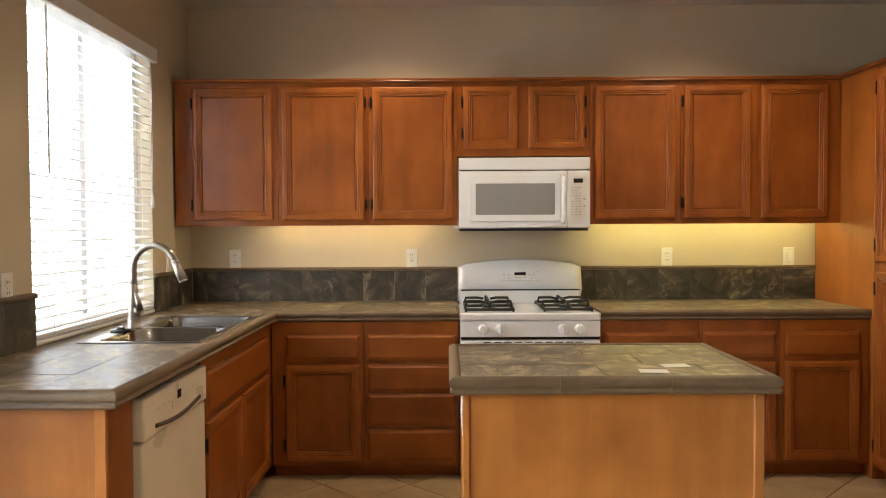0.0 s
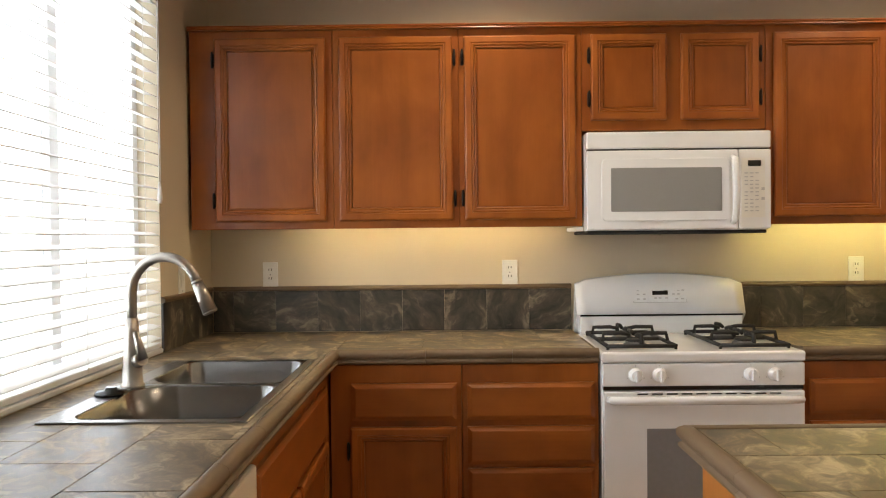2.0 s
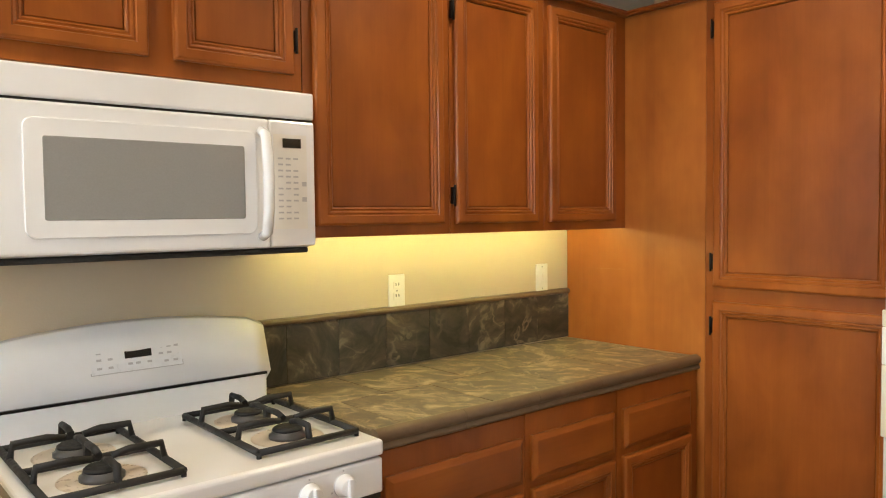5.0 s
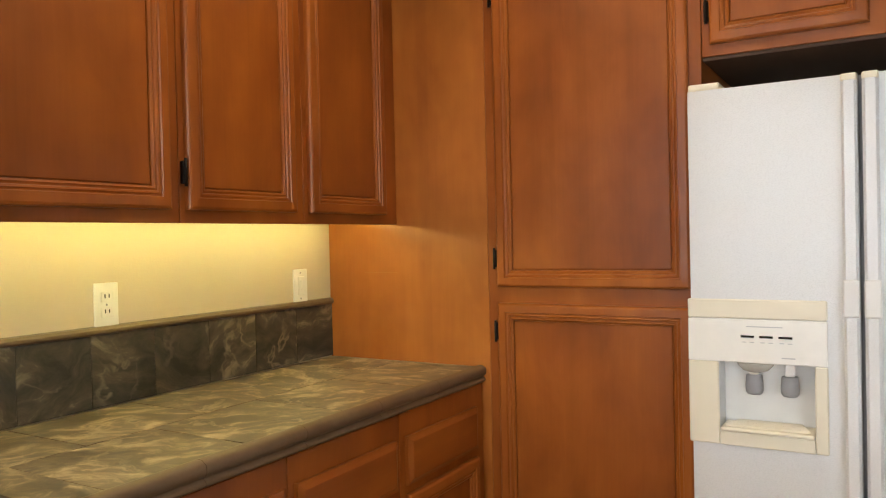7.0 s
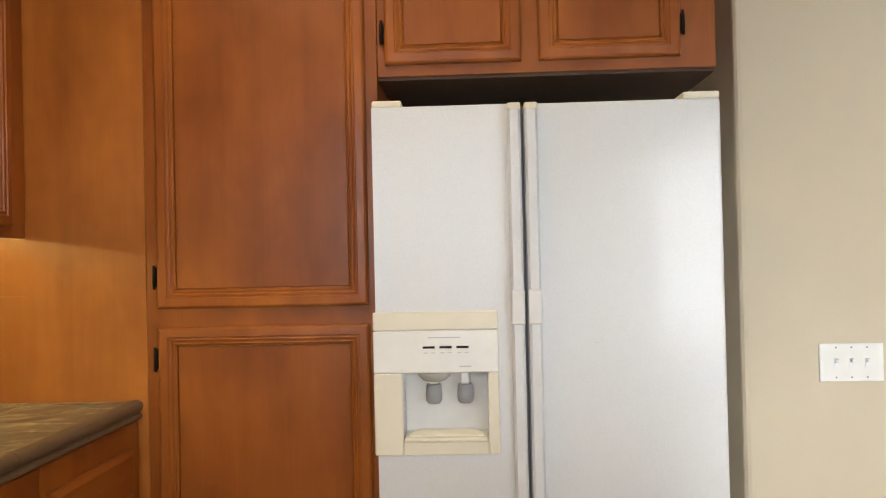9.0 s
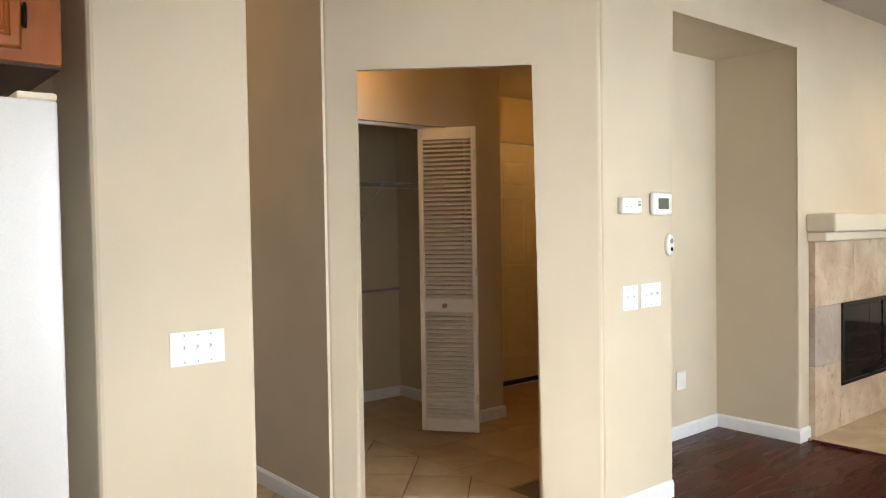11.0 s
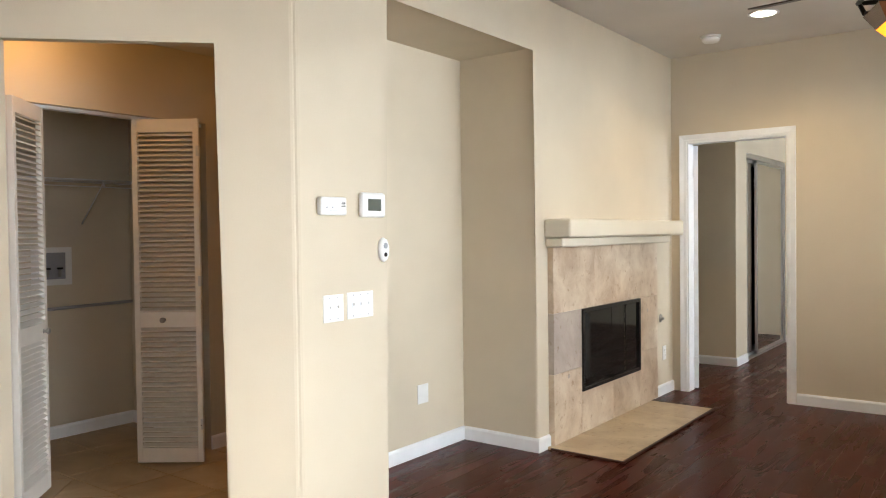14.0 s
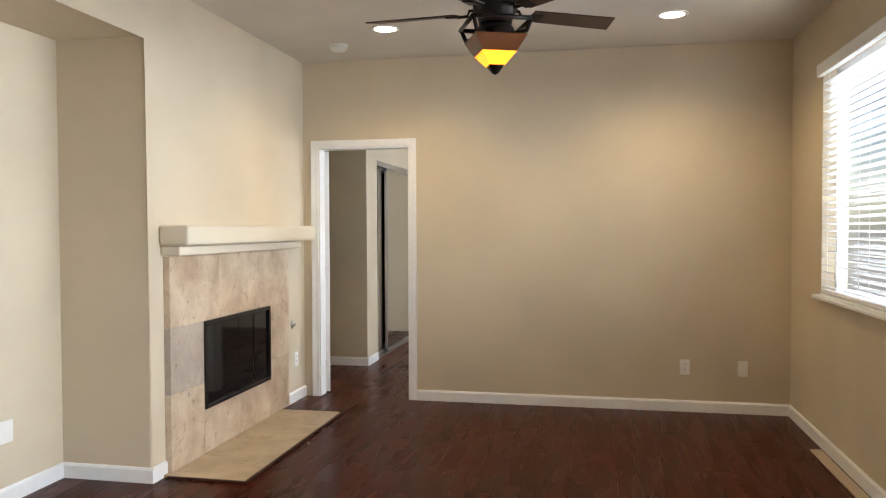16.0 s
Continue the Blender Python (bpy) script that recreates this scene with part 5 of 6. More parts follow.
def blind(y_hi, y_lo, z_lo, z_hi, tilt, label, head=0.075, proud=0.03, x=XW - 0.008):
    w = y_hi - y_lo
    ob = thing("window_blind", pose(x, (y_hi + y_lo) / 2, z_lo), label, "blind", "window blinds")
    h = z_hi - z_lo
    bm = box(NB(), 0.010, proud + 0.012, -w / 2 - 0.03, w / 2 + 0.03, h - head, h, 0.004, 2)
    part("valance", bm, TRIM, ob, "white slatted-blind valance")
    part("headrail", box(NB(), -0.03, 0.006, -w / 2 + 0.004, w / 2 - 0.004, h - 0.05, h - 0.002), TRIM, ob)
    bm = NB()
    s = 0.025
    k = 6
    up, dn = [], []
    for i in range(k + 1):
        u = -s + 2 * s * i / k
        c = 0.0025 * (1 - (u / s) ** 2)
        up.append((u, c + 0.0014))
        dn.append((u, c - 0.0014))
    prof = up + dn[::-1]
    va = [bm.verts.new((u, -w / 2 + 0.006, z)) for u, z in prof]
    vb = [bm.verts.new((u, w / 2 - 0.006, z)) for u, z in prof]
    n = len(prof)
    for i in range(n):
        bm.faces.new((va[i], va[(i + 1) % n], vb[(i + 1) % n], vb[i]))
    bm.faces.new(va[::-1])
    bm.faces.new(vb)
    me = mesh_of("slat", bm, SLAT)
    pitch = 0.0435
    count = int((h - 0.10) / pitch)
    for i in range(count):
        repeat("slat", me, ob, pose(-0.012, 0, 0.045 + i * pitch, 0, tilt + random.uniform(-1.2, 1.2), 0))
    part("bottom_rail", box(NB(), -0.036, 0.014, -w / 2 + 0.006, w / 2 - 0.006, 0.006, 0.024, 0.003, 1), SLAT, ob)
    for u in np.linspace(-w / 2 + 0.14, w / 2 - 0.14, max(3, round(w / 0.5))):
        bm = NB()
        rod(bm, (0.014, u, 0.01), (0.014, u, h - 0.05), 0.0011, n=6)
        rod(bm, (-0.038, u, 0.01), (-0.038, u, h - 0.05), 0.0011, n=6)
        part("ladder_cord", bm, SLAT, ob)
    return ob


kb = blind(KW[0] - 0.008, KW[1] + 0.008, KW[2] + 0.012, KW[3] + 0.02, 14, "white faux-wood blind, slats open, over the sink")
bm = NB()
rod(bm, (0.026, 0.555, 0.62), (0.026, 0.555, 1.33), 0.0016, n=6)
rod(bm, (0.026, 0.568, 0.62), (0.026, 0.568, 1.33), 0.0016, n=6)
part("pull_cord", bm, SLAT, kb)
part("cord_tassel", lathe(NB(), [(0.004, 0.05), (0.010, 0.0), (0.011, -0.012), (0.007, -0.03)], (0.026, 0.56, 0.58), 12), SLAT, kb, "white cord tassel")
part("tilt_wand", rod(NB(), (0.03, -0.50, 0.66), (0.028, -0.50, 1.33), 0.0045, n=8), SLAT, kb)
blind(LW[0] - 0.008, LW[1] + 0.008, LW[2] + 0.012, LW[3] + 0.03, -13, "white faux-wood blind, slats tilted, living-room window")
bm = box(NB(), 0, 0.055, LW[1] - 0.03, LW[0] + 0.03, 0.0, 0.02, 0.004, 1)
setting("window_sill_living", bm, TRIM, "white painted living-room window sill", "sill").location = (XW - 0.005, 0, LW[2] - 0.02)

# ---- switches and outlets ----
SLOT = gloss("dark_slot", (0.03, 0.03, 0.03), 0.6)


def wall_plate(m, kind, gangs=1, label="", name="outlet", w=None, mat=None):
    """A cover plate whose front looks to -y in its own space."""
    w = w or 0.071 + 0.046 * (gangs - 1)
    ob = thing(name, m, label, name.replace("_", " "), "switches and outlets")
    part("cover_plate", box(NB(), -w / 2, w / 2, -0.006, -0.0005, -0.0575, 0.0575, 0.0025, 2), mat or PLASTIC, ob)
    for g in range(gangs):
        x = (g - (gangs - 1) / 2) * 0.046
        if kind == "outlet":
            for z in (-0.02, 0.02):
                r = part("receptacle", box(NB(), x - 0.017, x + 0.017, -0.0085, -0.006, z - 0.014, z + 0.014, 0.002, 1), PLASTIC, ob)
                for dx in (-0.006, 0.006):
                    part("slot", box(NB(), x + dx - 0.0015, x + dx + 0.0015, -0.0092, -0.0085, z - 0.002, z + 0.008), SLOT, r)
        elif kind == "toggle":
            t_ = part("toggle_base", box(NB(), x - 0.006, x + 0.006, -0.008, -0.006, -0.013, 0.013), PANELW, ob, "pale slot")
            part("toggle", box(NB(), x - 0.0045, x + 0.0045, -0.018, -0.008, 0.0, 0.012, 0.0015, 1), PLASTIC, t_)
        elif kind == "rocker":
            part("rocker", box(NB(), x - 0.0165, x + 0.0165, -0.010, -0.006, -0.033, 0.033, 0.002, 1), PLASTIC, ob)
            part("lever", box(NB(), x - 0.006, x + 0.006, -0.013, -0.010, -0.015, 0.02, 0.002, 1), PLASTIC, ob)
        if kind != "blank":
            for z in ((-0.045, 0.045) if kind != "outlet" else (0,)):
                part("screw", rod(NB(), (x, -0.0068, z), (x, -0.0058, z), 0.003, n=8), GREYP, ob)
    return ob


for x, kd in ((-1.775, "outlet"), (-0.668, "outlet"), (0.925, "outlet"), (1.684, "rocker")):
    wall_plate(pose(x, 0, 1.185), kd, 1, "white wall outlet above the backsplash" if kd == "outlet" else "white dimmer switch above the backsplash", "outlet" if kd == "outlet" else "light_switch")
wall_plate(facing(XW, -1.995, 1.16, "east"), "outlet", 1, "white wall outlet beside the kitchen window")
wall_plate(facing(XW, -0.40, 1.185, "east"), "rocker", 1, "white switch beside the kitchen window", "light_switch")
wall_plate(facing(2.06, -2.723, 0.965, "west"), "toggle", 3, "white triple switch plate on the wall end", "light_switch", 0.19)
wall_plate(facing(XE, -4.652, 1.015, "west"), "toggle", 2, "white double switch plate by the niche", "light_switch")
wall_plate(facing(XE, -4.815, 1.018, "west"), "toggle", 3, "white triple switch plate by the niche", "light_switch")
wall_plate(facing(NB_X, -5.92, 0.365, "west"), "blank", 1, "blank white cover plate in the niche", "outlet", 0.1)
wall_plate(facing(NB_X, -5.54, 0.365, "west"), "outlet", 1, "white wall outlet in the niche")
wall_plate(facing(XE, -8.36, 0.335, "west"), "outlet", 1, "white wall outlet beside the fireplace")
wall_plate(pose(-1.31, YS, 0.335, 0, 0, 180), "outlet", 1, "white wall outlet low on the far wall")
wall_plate(pose(-1.72, YS, 0.335, 0, 0, 180), "blank", 1, "blank white cover plate low on the far wall")
wall_plate(pose(3.66, A.y + 0.005, 0.36, 0, 0, 180), "outlet", 1, "white wall outlet low in the hall")

wall_plate(facing(IX0 + 0.0445, -2.385, 0.79, "west"), "outlet", 1, "white wall outlet on the side of the island")

# alarm, thermostat, sensor
co = thing("smoke_alarm", facing(XE, -4.64, 1.445, "west"), "white carbon monoxide alarm on the wall", "alarm")
part("case", box(NB(), -0.075, 0.075, -0.032, -0.0005, -0.038, 0.038, 0.009, 3), PLASTIC, co)
for k in range(4):
    part("grille_slot", box(NB(), 0.040, 0.062, -0.0328, -0.0318, -0.002 + k * 0.006, 0.001 + k * 0.006), SLOT, co)
for x in (-0.045, -0.012):
    part("lamp_dot", rod(NB(), (x, -0.0332, -0.006), (x, -0.0315, -0.006), 0.0035, n=10), GREYP, co)
part("lettering", box(NB(), -0.03, 0.03, -0.0327, -0.0318, -0.022, -0.019), LETTER, co)
th = thing("thermostat", facing(XE, -4.887, 1.455, "west"), "white digital thermostat with grey screen", "thermostat")
part("case", box(NB(), -0.078, 0.078, -0.030, -0.0005, -0.055, 0.055, 0.014, 3), PLASTIC, th)
part("screen", box(NB(), -0.042, 0.042, -0.0315, -0.029, -0.026, 0.026, 0.0006, 1), gloss("dim_lcd", (0.10, 0.11, 0.09), 0.2), th, "dark grey screen")
sn = thing("wall_remote", facing(XE, -4.965, 1.255, "west"), "oval white remote in a wall cradle", "remote")
bm = lathe(NB(), [(0.030, 0.0), (0.032, 0.008), (0.029, 0.018), (0.020, 0.022)], (0, 0, 0), 28, "y")
for v in bm.verts:
    v.co.z *= 1.75
part("case", bm, PLASTIC, sn)
part("button", rod(NB(), (0, -0.024, 0.018), (0, -0.021, 0.018), 0.013, n=18), GREYP, sn)
part("button", rod(NB(), (0, -0.024, -0.022), (0, -0.021, -0.022), 0.010, n=18), BLACK, sn)

# ---- fireplace ----
SUR = 1.675
fp = thing("fireplace", pose(0, 0, 0), "travertine-tiled gas fireplace with glass doors", "fireplace")
S0, S1, SZ = -6.47, -8.13, 1.232


def surround(y0_, y1_, z0_, z1_, mat=None):
    cy, cz = (y0_ + y1_) / 2, (z0_ + z1_) / 2
    bm = box(NB(), 0, XE - SUR - 0.0005, y0_ - cy + 0.0008, y1_ - cy - 0.0008, z0_ - cz + 0.0008, z1_ - cz - 0.0008, 0.0012, 1)
    part("tile", bm, mat or TRAV, fp, m=pose(SUR, cy, cz))


cuts = [S1, -7.62, -7.03, S0]
for a, b in zip(cuts, cuts[1:]):
    surround(a, b, FZ1, SZ)
surround(F0, S0, 0.45, FZ1, TRAVG)
surround(F0, S0, 0.0155, 0.45)
surround(S1, F1, 0.42, FZ1)
surround(S1, F1, 0.0155, 0.42)
for a, b in ((F1, -7.31), (-7.31, F0)):
    surround(a, b, 0.0155, FZ0)
for y, z in ((-6.66, 0.415), (-7.93, 0.72)):
    part("fossil_mark", lathe(NB(), [(0.014, 0), (0.016, 0.0006), (0.011, 0.0008)], (SUR - 0.0004, y, z), 14, "x"), TRAVG, fp)
bm = NB()
fx = 2.2
box(bm, XE + 0.002, fx, F1 - 0.03, F1, FZ0, FZ1)
box(bm, XE + 0.002, fx, F0, F0 + 0.03, FZ0, FZ1)
box(bm, XE + 0.002, fx, F1, F0, FZ0 - 0.03, FZ0)
box(bm, XE + 0.002, fx, F1, F0, FZ1, FZ1 + 0.03)
box(bm, fx, fx + 0.03, F1, F0, FZ0, FZ1)
part("firebox", bm, CHARRED, fp, "sooty black firebox")
bm = NB()
f = 0.028
box(bm, SUR - 0.012, SUR + 0.03, F1 + 0.001, F0 - 0.001, FZ0 + 0.001, FZ0 + f, 0.003, 1)
box(bm, SUR - 0.012, SUR + 0.03, F1 + 0.001, F0 - 0.001, FZ1 - f, FZ1 - 0.001, 0.003, 1)
box(bm, SUR - 0.012, SUR + 0.03, F1 + 0.001, F1 + f, FZ0 + f, FZ1 - f)
box(bm, SUR - 0.012, SUR + 0.03, F0 - f, F0 - 0.001, FZ0 + f, FZ1 - f)
part("door_frame", bm, BLACK, fp, "black metal frame")
q = (F0 - F1 - 2 * f) / 4
for k in range(4):
    a = F1 + f + k * q
    g = part("glass_door", box(NB(), SUR + 0.002 + (0.006 if k in (1, 2) else 0), SUR + 0.008 + (0.006 if k in (1, 2) else 0), a + 0.002, a + q - 0.002, FZ0 + f, FZ1 - f, 0.001, 1), SMOKED, fp, "smoked glass door")
for y in ((F0 + F1) / 2 + 0.02, (F0 + F1) / 2 - 0.02):
    part("pull", rod(NB(), (SUR - 0.03, y, FZ0 + 0.03), (SUR + 0.004, y, FZ0 + 0.03), 0.008, n=10), BLACK, fp, "small black pull")
key = thing("gas_key_valve", facing(XE, -8.29, 0.622, "west"), "chrome gas key valve on the wall", "valve")
part("escutcheon", lathe(NB(), [(0.034, 0), (0.034, 0.003), (0.026, 0.008), (0.012, 0.012), (0.010, 0.03)], (0, 0, 0), 24, "y"), NICKEL, key)

mt = thing("mantel", pose(XE, 0, 1.23), "cream plaster mantel shelf in two tiers", "mantel")
part("shelf", box(NB(), -0.18, -0.0005, -8.335, -6.43, 0.062, 0.175, 0.014, 3), MANTEL, mt)
part("lower_tier", box(NB(), -0.118, -0.0005, -8.21, -6.445, 0.004, 0.060, 0.010, 3), MANTEL, mt)

hearth = thing("hearth", pose(0, 0, 0), "flush travertine hearth with dark wood border", "hearth")
H0, H1, HX = -6.43, -8.0, 1.215
for j in range(4):
    a, b = H0 + (H1 - H0) * j / 4, H0 + (H1 - H0) * (j + 1) / 4
    flat_piece("tile", [(HX, b + 0.001), (XE - 0.002, b + 0.001), (XE - 0.002, a - 0.001), (HX, a - 0.001)], 0.001, 0.015, TRAVH, hearth)
bm = NB()
box(bm, HX - 0.018, HX - 0.001, H1 - 0.018, H0 + 0.016, 0.001, 0.016, 0.004, 2)
box(bm, HX - 0.001, SUR - 0.001, H0 + 0.001, H0 + 0.016, 0.001, 0.015, 0.003, 2)
box(bm, HX - 0.001, XE - 0.016, H1 - 0.018, H1 - 0.001, 0.001, 0.015, 0.003, 2)
part("border", bm, DARKWOOD, hearth, "dark cherry border strip")

# ---- bedroom doorway ----


def casing(name, x0_, x1_, z_, y, sign, w=0.058, t_=0.016):
    """Door casing of three mitred lengths with a stepped face; sign: which way it looks along y."""
    ob = tagged(new(name), "white painted door casing", "door casing", kind="structure")
    prof = [(0, 0), (0, t_ * 0.6), (0.012, t_ * 0.7), (0.022, t_ * 0.62), (w - 0.014, t_ * 0.9), (w - 0.006, t_), (w, t_), (w, 0)]
    corners = [((x0_, 0), (-1, 0)), ((x0_, z_), (-1, 1)), ((x1_, z_), (1, 1)), ((x1_, 0), (1, 0))]
    for (pa, da), (pb, db) in zip(corners, corners[1:]):
        bm = NB()
        ends = []
        for pt, dr_ in ((pa, da), (pb, db)):
            ends.append([bm.verts.new((pt[0] + dr_[0] * u, y + sign * (v + 0.0005), pt[1] + dr_[1] * u)) for u, v in prof])
        n = len(prof)
        for k in range(n):
            bm.faces.new((ends[0][k], ends[0][(k + 1) % n], ends[1][(k + 1) % n], ends[1][k]))
        bm.faces.new(ends[0][::-1])
        bm.faces.new(ends[1])
        part("casing_strip", bm, TRIM, ob)
    bm = NB()
    box(bm, x0_ - 0.002, x0_ + 0.012, y - sign * 0.121, y, 0, z_ - 0.012)
    box(bm, x1_ - 0.012, x1_ + 0.002, y - sign * 0.121, y, 0, z_ - 0.012)
    box(bm, x0_ - 0.002, x1_ + 0.002, y - sign * 0.121, y, z_ - 0.012, z_ + 0.002)
    part("jamb", bm, TRIM, ob)
    return ob


casing("door_casing_1", D0, D1, DZ, YS, 1)
bd = tagged(new("door_1"), "white bedroom door standing fully open", "door", kind="structure")
bd.matrix_basis = pose(D1 - 0.012, YS - 0.118, 0.012, 0, 0, -70)
bm = box(NB(), 0, 0.74, -0.035, 0.0, 0, 2.015, 0.002, 1)
part("slab", bm, TRIM, bd)
for z in (0.22, 1.02, 1.80):
    bm = box(NB(), -0.014, 0.02, -0.036, -0.002, z - 0.045, z + 0.045)
    rod(bm, (-0.012, 0.006, z - 0.046), (-0.012, 0.006, z + 0.046), 0.006, n=10)
    part("hinge", bm, TRIM, bd, "white painted hinge")

# mirrored closet in the bedroom
cl = thing("closet_door", pose(1.60, -10.30, 0), "mirrored sliding closet door in aluminium frame", "closet door")
cw, ch = 1.56, 2.10
part("top_track", box(NB(), 0.0, 0.09, -cw, 0, ch - 0.055, ch - 0.001, 0.002, 1), ALU, cl)
part("bottom_track", box(NB(), 0.0, 0.09, -cw, 0, 0.0, 0.018, 0.002, 1), ALU, cl)
part("side_jamb", box(NB(), 0.0, 0.02, -cw, -cw + 0.02, 0.018, ch - 0.055), ALU, cl)
for x, a, b in ((0.015, -cw + 0.02, -0.42), (0.05, -cw + 0.35, -0.20)):
    bm = NB()
    box(bm, x, x + 0.025, a, a + 0.03, 0.02, ch - 0.05)
    box(bm, x, x + 0.025, b - 0.03, b, 0.02, ch - 0.05)
    box(bm, x, x + 0.025, a, b, 0.02, 0.05)
    box(bm, x, x + 0.025, a, b, ch - 0.08, ch - 0.05)
    fr_ = part("panel_frame", bm, ALU, cl, "silver frame")
    part("mirror", box(NB(), x + 0.008, x + 0.014, a + 0.03, b - 0.03, 0.05, ch - 0.08), MIRROR, fr_, "mirror glass")

# ---- laundry closet ----


def louver_leaf(w, h):
    """Bifold leaf in its own space: x 0..w, front towards -y."""
    ob = thing("bifold_leaf", pose(0, 0, 0), "cream louvered bifold closet door, part open", "bifold door", "bifold doors")
    bm = NB()
    s = 0.032
    t_ = 0.028
    box(bm, 0, s, 0, t_, 0, h, 0.002, 1)
    box(bm, w - s, w, 0, t_, 0, h, 0.002, 1)
    rails = [(0, 0.085), (0.785, 0.872), (h - 0.075, h)]
    for a, b in rails:
        box(bm, s, w - s, 0.001, t_ - 0.001, a, b)
    part("leaf_frame", bm, DOORP, ob)
    bm = box(NB(), s - 0.004, w - s + 0.004, -0.0025, 0.0025, -0.0175, 0.0175, 0.001, 1)
    me = mesh_of("louver", bm, DOORP)
    for a, b in ((rails[0][1], rails[1][0]), (rails[1][1], rails[2][0])):
        n = int((b - a) / 0.0285)
        for k in range(n):
            z = a + (k + 0.5) * (b - a) / n
            repeat("louver", me, ob, pose(0, t_ / 2, z, -63, 0, 0))
    return ob


LWID, LH = 0.385, 1.985
leaf = louver_leaf(LWID, LH)


def leaf_at(ob, p, q):
    """Stand a leaf with its left end at p and its right end at q, as seen from in front."""
    a = math.degrees(math.atan2(q[1] - p[1], q[0] - p[0]))
    return pose(p[0], p[1], 0.018, 0, 0, a)


def knob_on(ob, x):
    bm = lathe(NB(), [(0.012, 0.0), (0.007, 0.006), (0.008, 0.012), (0.016, 0.020), (0.016, 0.028), (0.010, 0.032)], (x, 0, 0.828), 20, "y")
    part("knob", bm, NICKEL, ob, "small nickel knob")


def fold_hinges(ob, x):
    for z in (0.22, 1.05, 1.80):
        part("hinge", box(NB(), x - 0.014, x + 0.003, -0.003, 0.030, z - 0.03, z + 0.03, 0.001, 1), ALU, ob)


leaf2 = copy_thing(leaf, leaf_at(leaf, (3.205, -5.045), (3.475, -5.225)))
leaf3 = copy_thing(leaf, leaf_at(leaf, (3.185, -4.02), (3.475, -4.30)))
leaf4 = copy_thing(leaf, leaf_at(leaf, (3.475, -3.735), (3.205, -4.005)))
leaf.matrix_basis = leaf_at(leaf, (3.477, -4.785), (3.185, -5.005))
knob_on(leaf, 0.17)
fold_hinges(leaf, LWID)
knob_on(leaf3, LWID - 0.06)
trk = thing("bifold_track", pose(CX, 0, CZ), "white metal bifold track under the closet header", "track")
part("rail", box(NB(), 0.045, 0.085, C1, C0, -0.018, -0.0005), TRIM, trk)

sh = thing("wire_shelf", pose(0, 0, 0), "white wire shelf across the laundry closet", "shelf")
bm = NB()
for x in (4.18, 4.46):
    rod(bm, (x, C1 - 0.105, 1.70), (x, -3.59, 1.70), 0.0035, n=6)
rod(bm, (4.18, C1 - 0.105, 1.655), (4.18, -3.59, 1.655), 0.0035, n=6)
part("front_rails", bm, TRIM, sh)
me = mesh_of("shelf_wire", rod(NB(), (0, 0, 0), (0.28, 0, 0), 0.002, n=5), TRIM)
for k in range(56):
    repeat("shelf_wire", me, sh, pose(4.18, C1 - 0.09 + k * 0.03, 1.702))
for y in (-5.0, -4.45, -3.9):
    part("brace", rod(NB(), (4.18, y, 1.69), (4.478, y, 1.42), 0.004, n=6), TRIM, sh)
    part("clip", box(NB(), 4.175, 4.186, y - 0.004, y + 0.004, 1.652, 1.703), TRIM, sh)
wb = thing("washer_box", facing(4.48, -4.79, 1.14, "west"), "white recessed washer valve box with two taps", "valve box")
bm = NB()
box(bm, -0.13, 0.13, -0.012, -0.0005, 0.09, 0.125)
box(bm, -0.13, 0.13, -0.012, -0.0005, -0.125, -0.085)
box(bm, -0.13, -0.09, -0.012, -0.0005, -0.085, 0.09)
box(bm, 0.09, 0.13, -0.012, -0.0005, -0.085, 0.09)
part("flange", bm, PLASTIC, wb)
part("back", box(NB(), -0.09, 0.09, -0.004, -0.0005, -0.085, 0.09), GREYP, wb)
for x in (-0.04, 0.04):
    part("valve", rod(NB(), (x, -0.03, -0.07), (x, -0.03, -0.02), 0.011, n=10), NICKEL, wb)
    part("valve_handle", box(NB(), x - 0.02, x + 0.02, -0.04, -0.03, -0.02, -0.008, 0.002, 1), BLACK, wb)
hose = thing("hose_rail", pose(0, 0, 0), "dark rail across the back of the closet", "rail")
part("bar", tube(NB(), [(4.46, -5.34, 0.87), (4.45, -5.0, 0.865), (4.45, -4.4, 0.855), (4.46, -3.6, 0.86)], 0.011, 10), GREYP, hose)

ed = tagged(new("door_2"), "tan six-panel entry door, closed", "door", kind="structure")
ed.matrix_basis = facing(4.13, -6.085, 0.03, "west")
part("slab", box(NB(), 0, 0.83, 0.0, 0.04, 0, 2.02), DOORP, ed)
for a, b in ((0.11, 0.385), (0.445, 0.72)):
    for c, d in ((0.20, 0.82), (0.98, 1.56), (1.68, 1.88)):
        bm = NB()
        panel(bm, a, b, c, d, [(0, 0.0005), (0.004, 0.006), (0.02, 0.002), (0.05, 0.007)], 0)
        part("door_panel", bm, DOORP, ed)
# shade in the gap below the door, drawn as a solid black strip
part("door_shoe", box(NB(), 0, 0.83, -0.006, 0.0, -0.028, 0.012), BLACKOUT, ed, "black strip drawn as the dark gap under the door")

# ---- ceiling things ----


def downlight(x, y, tilt=0):
    ob = thing("recessed_downlight", pose(x, y, CEIL), "lit recessed ceiling downlight with white trim", "downlight", "recessed downlights")
    part("trim_ring", lathe(NB(), [(0.098, 0.0), (0.098, -0.003), (0.085, -0.008), (0.078, -0.004), (0.078, 0.0)], (0, 0, 0), 32), TRIM, ob)
    part("lens", lathe(NB(), [(0.077, -0.0045), (0.05, -0.006)], (0, 0, 0), 28), BULB, ob, "glowing lens")
    return ob


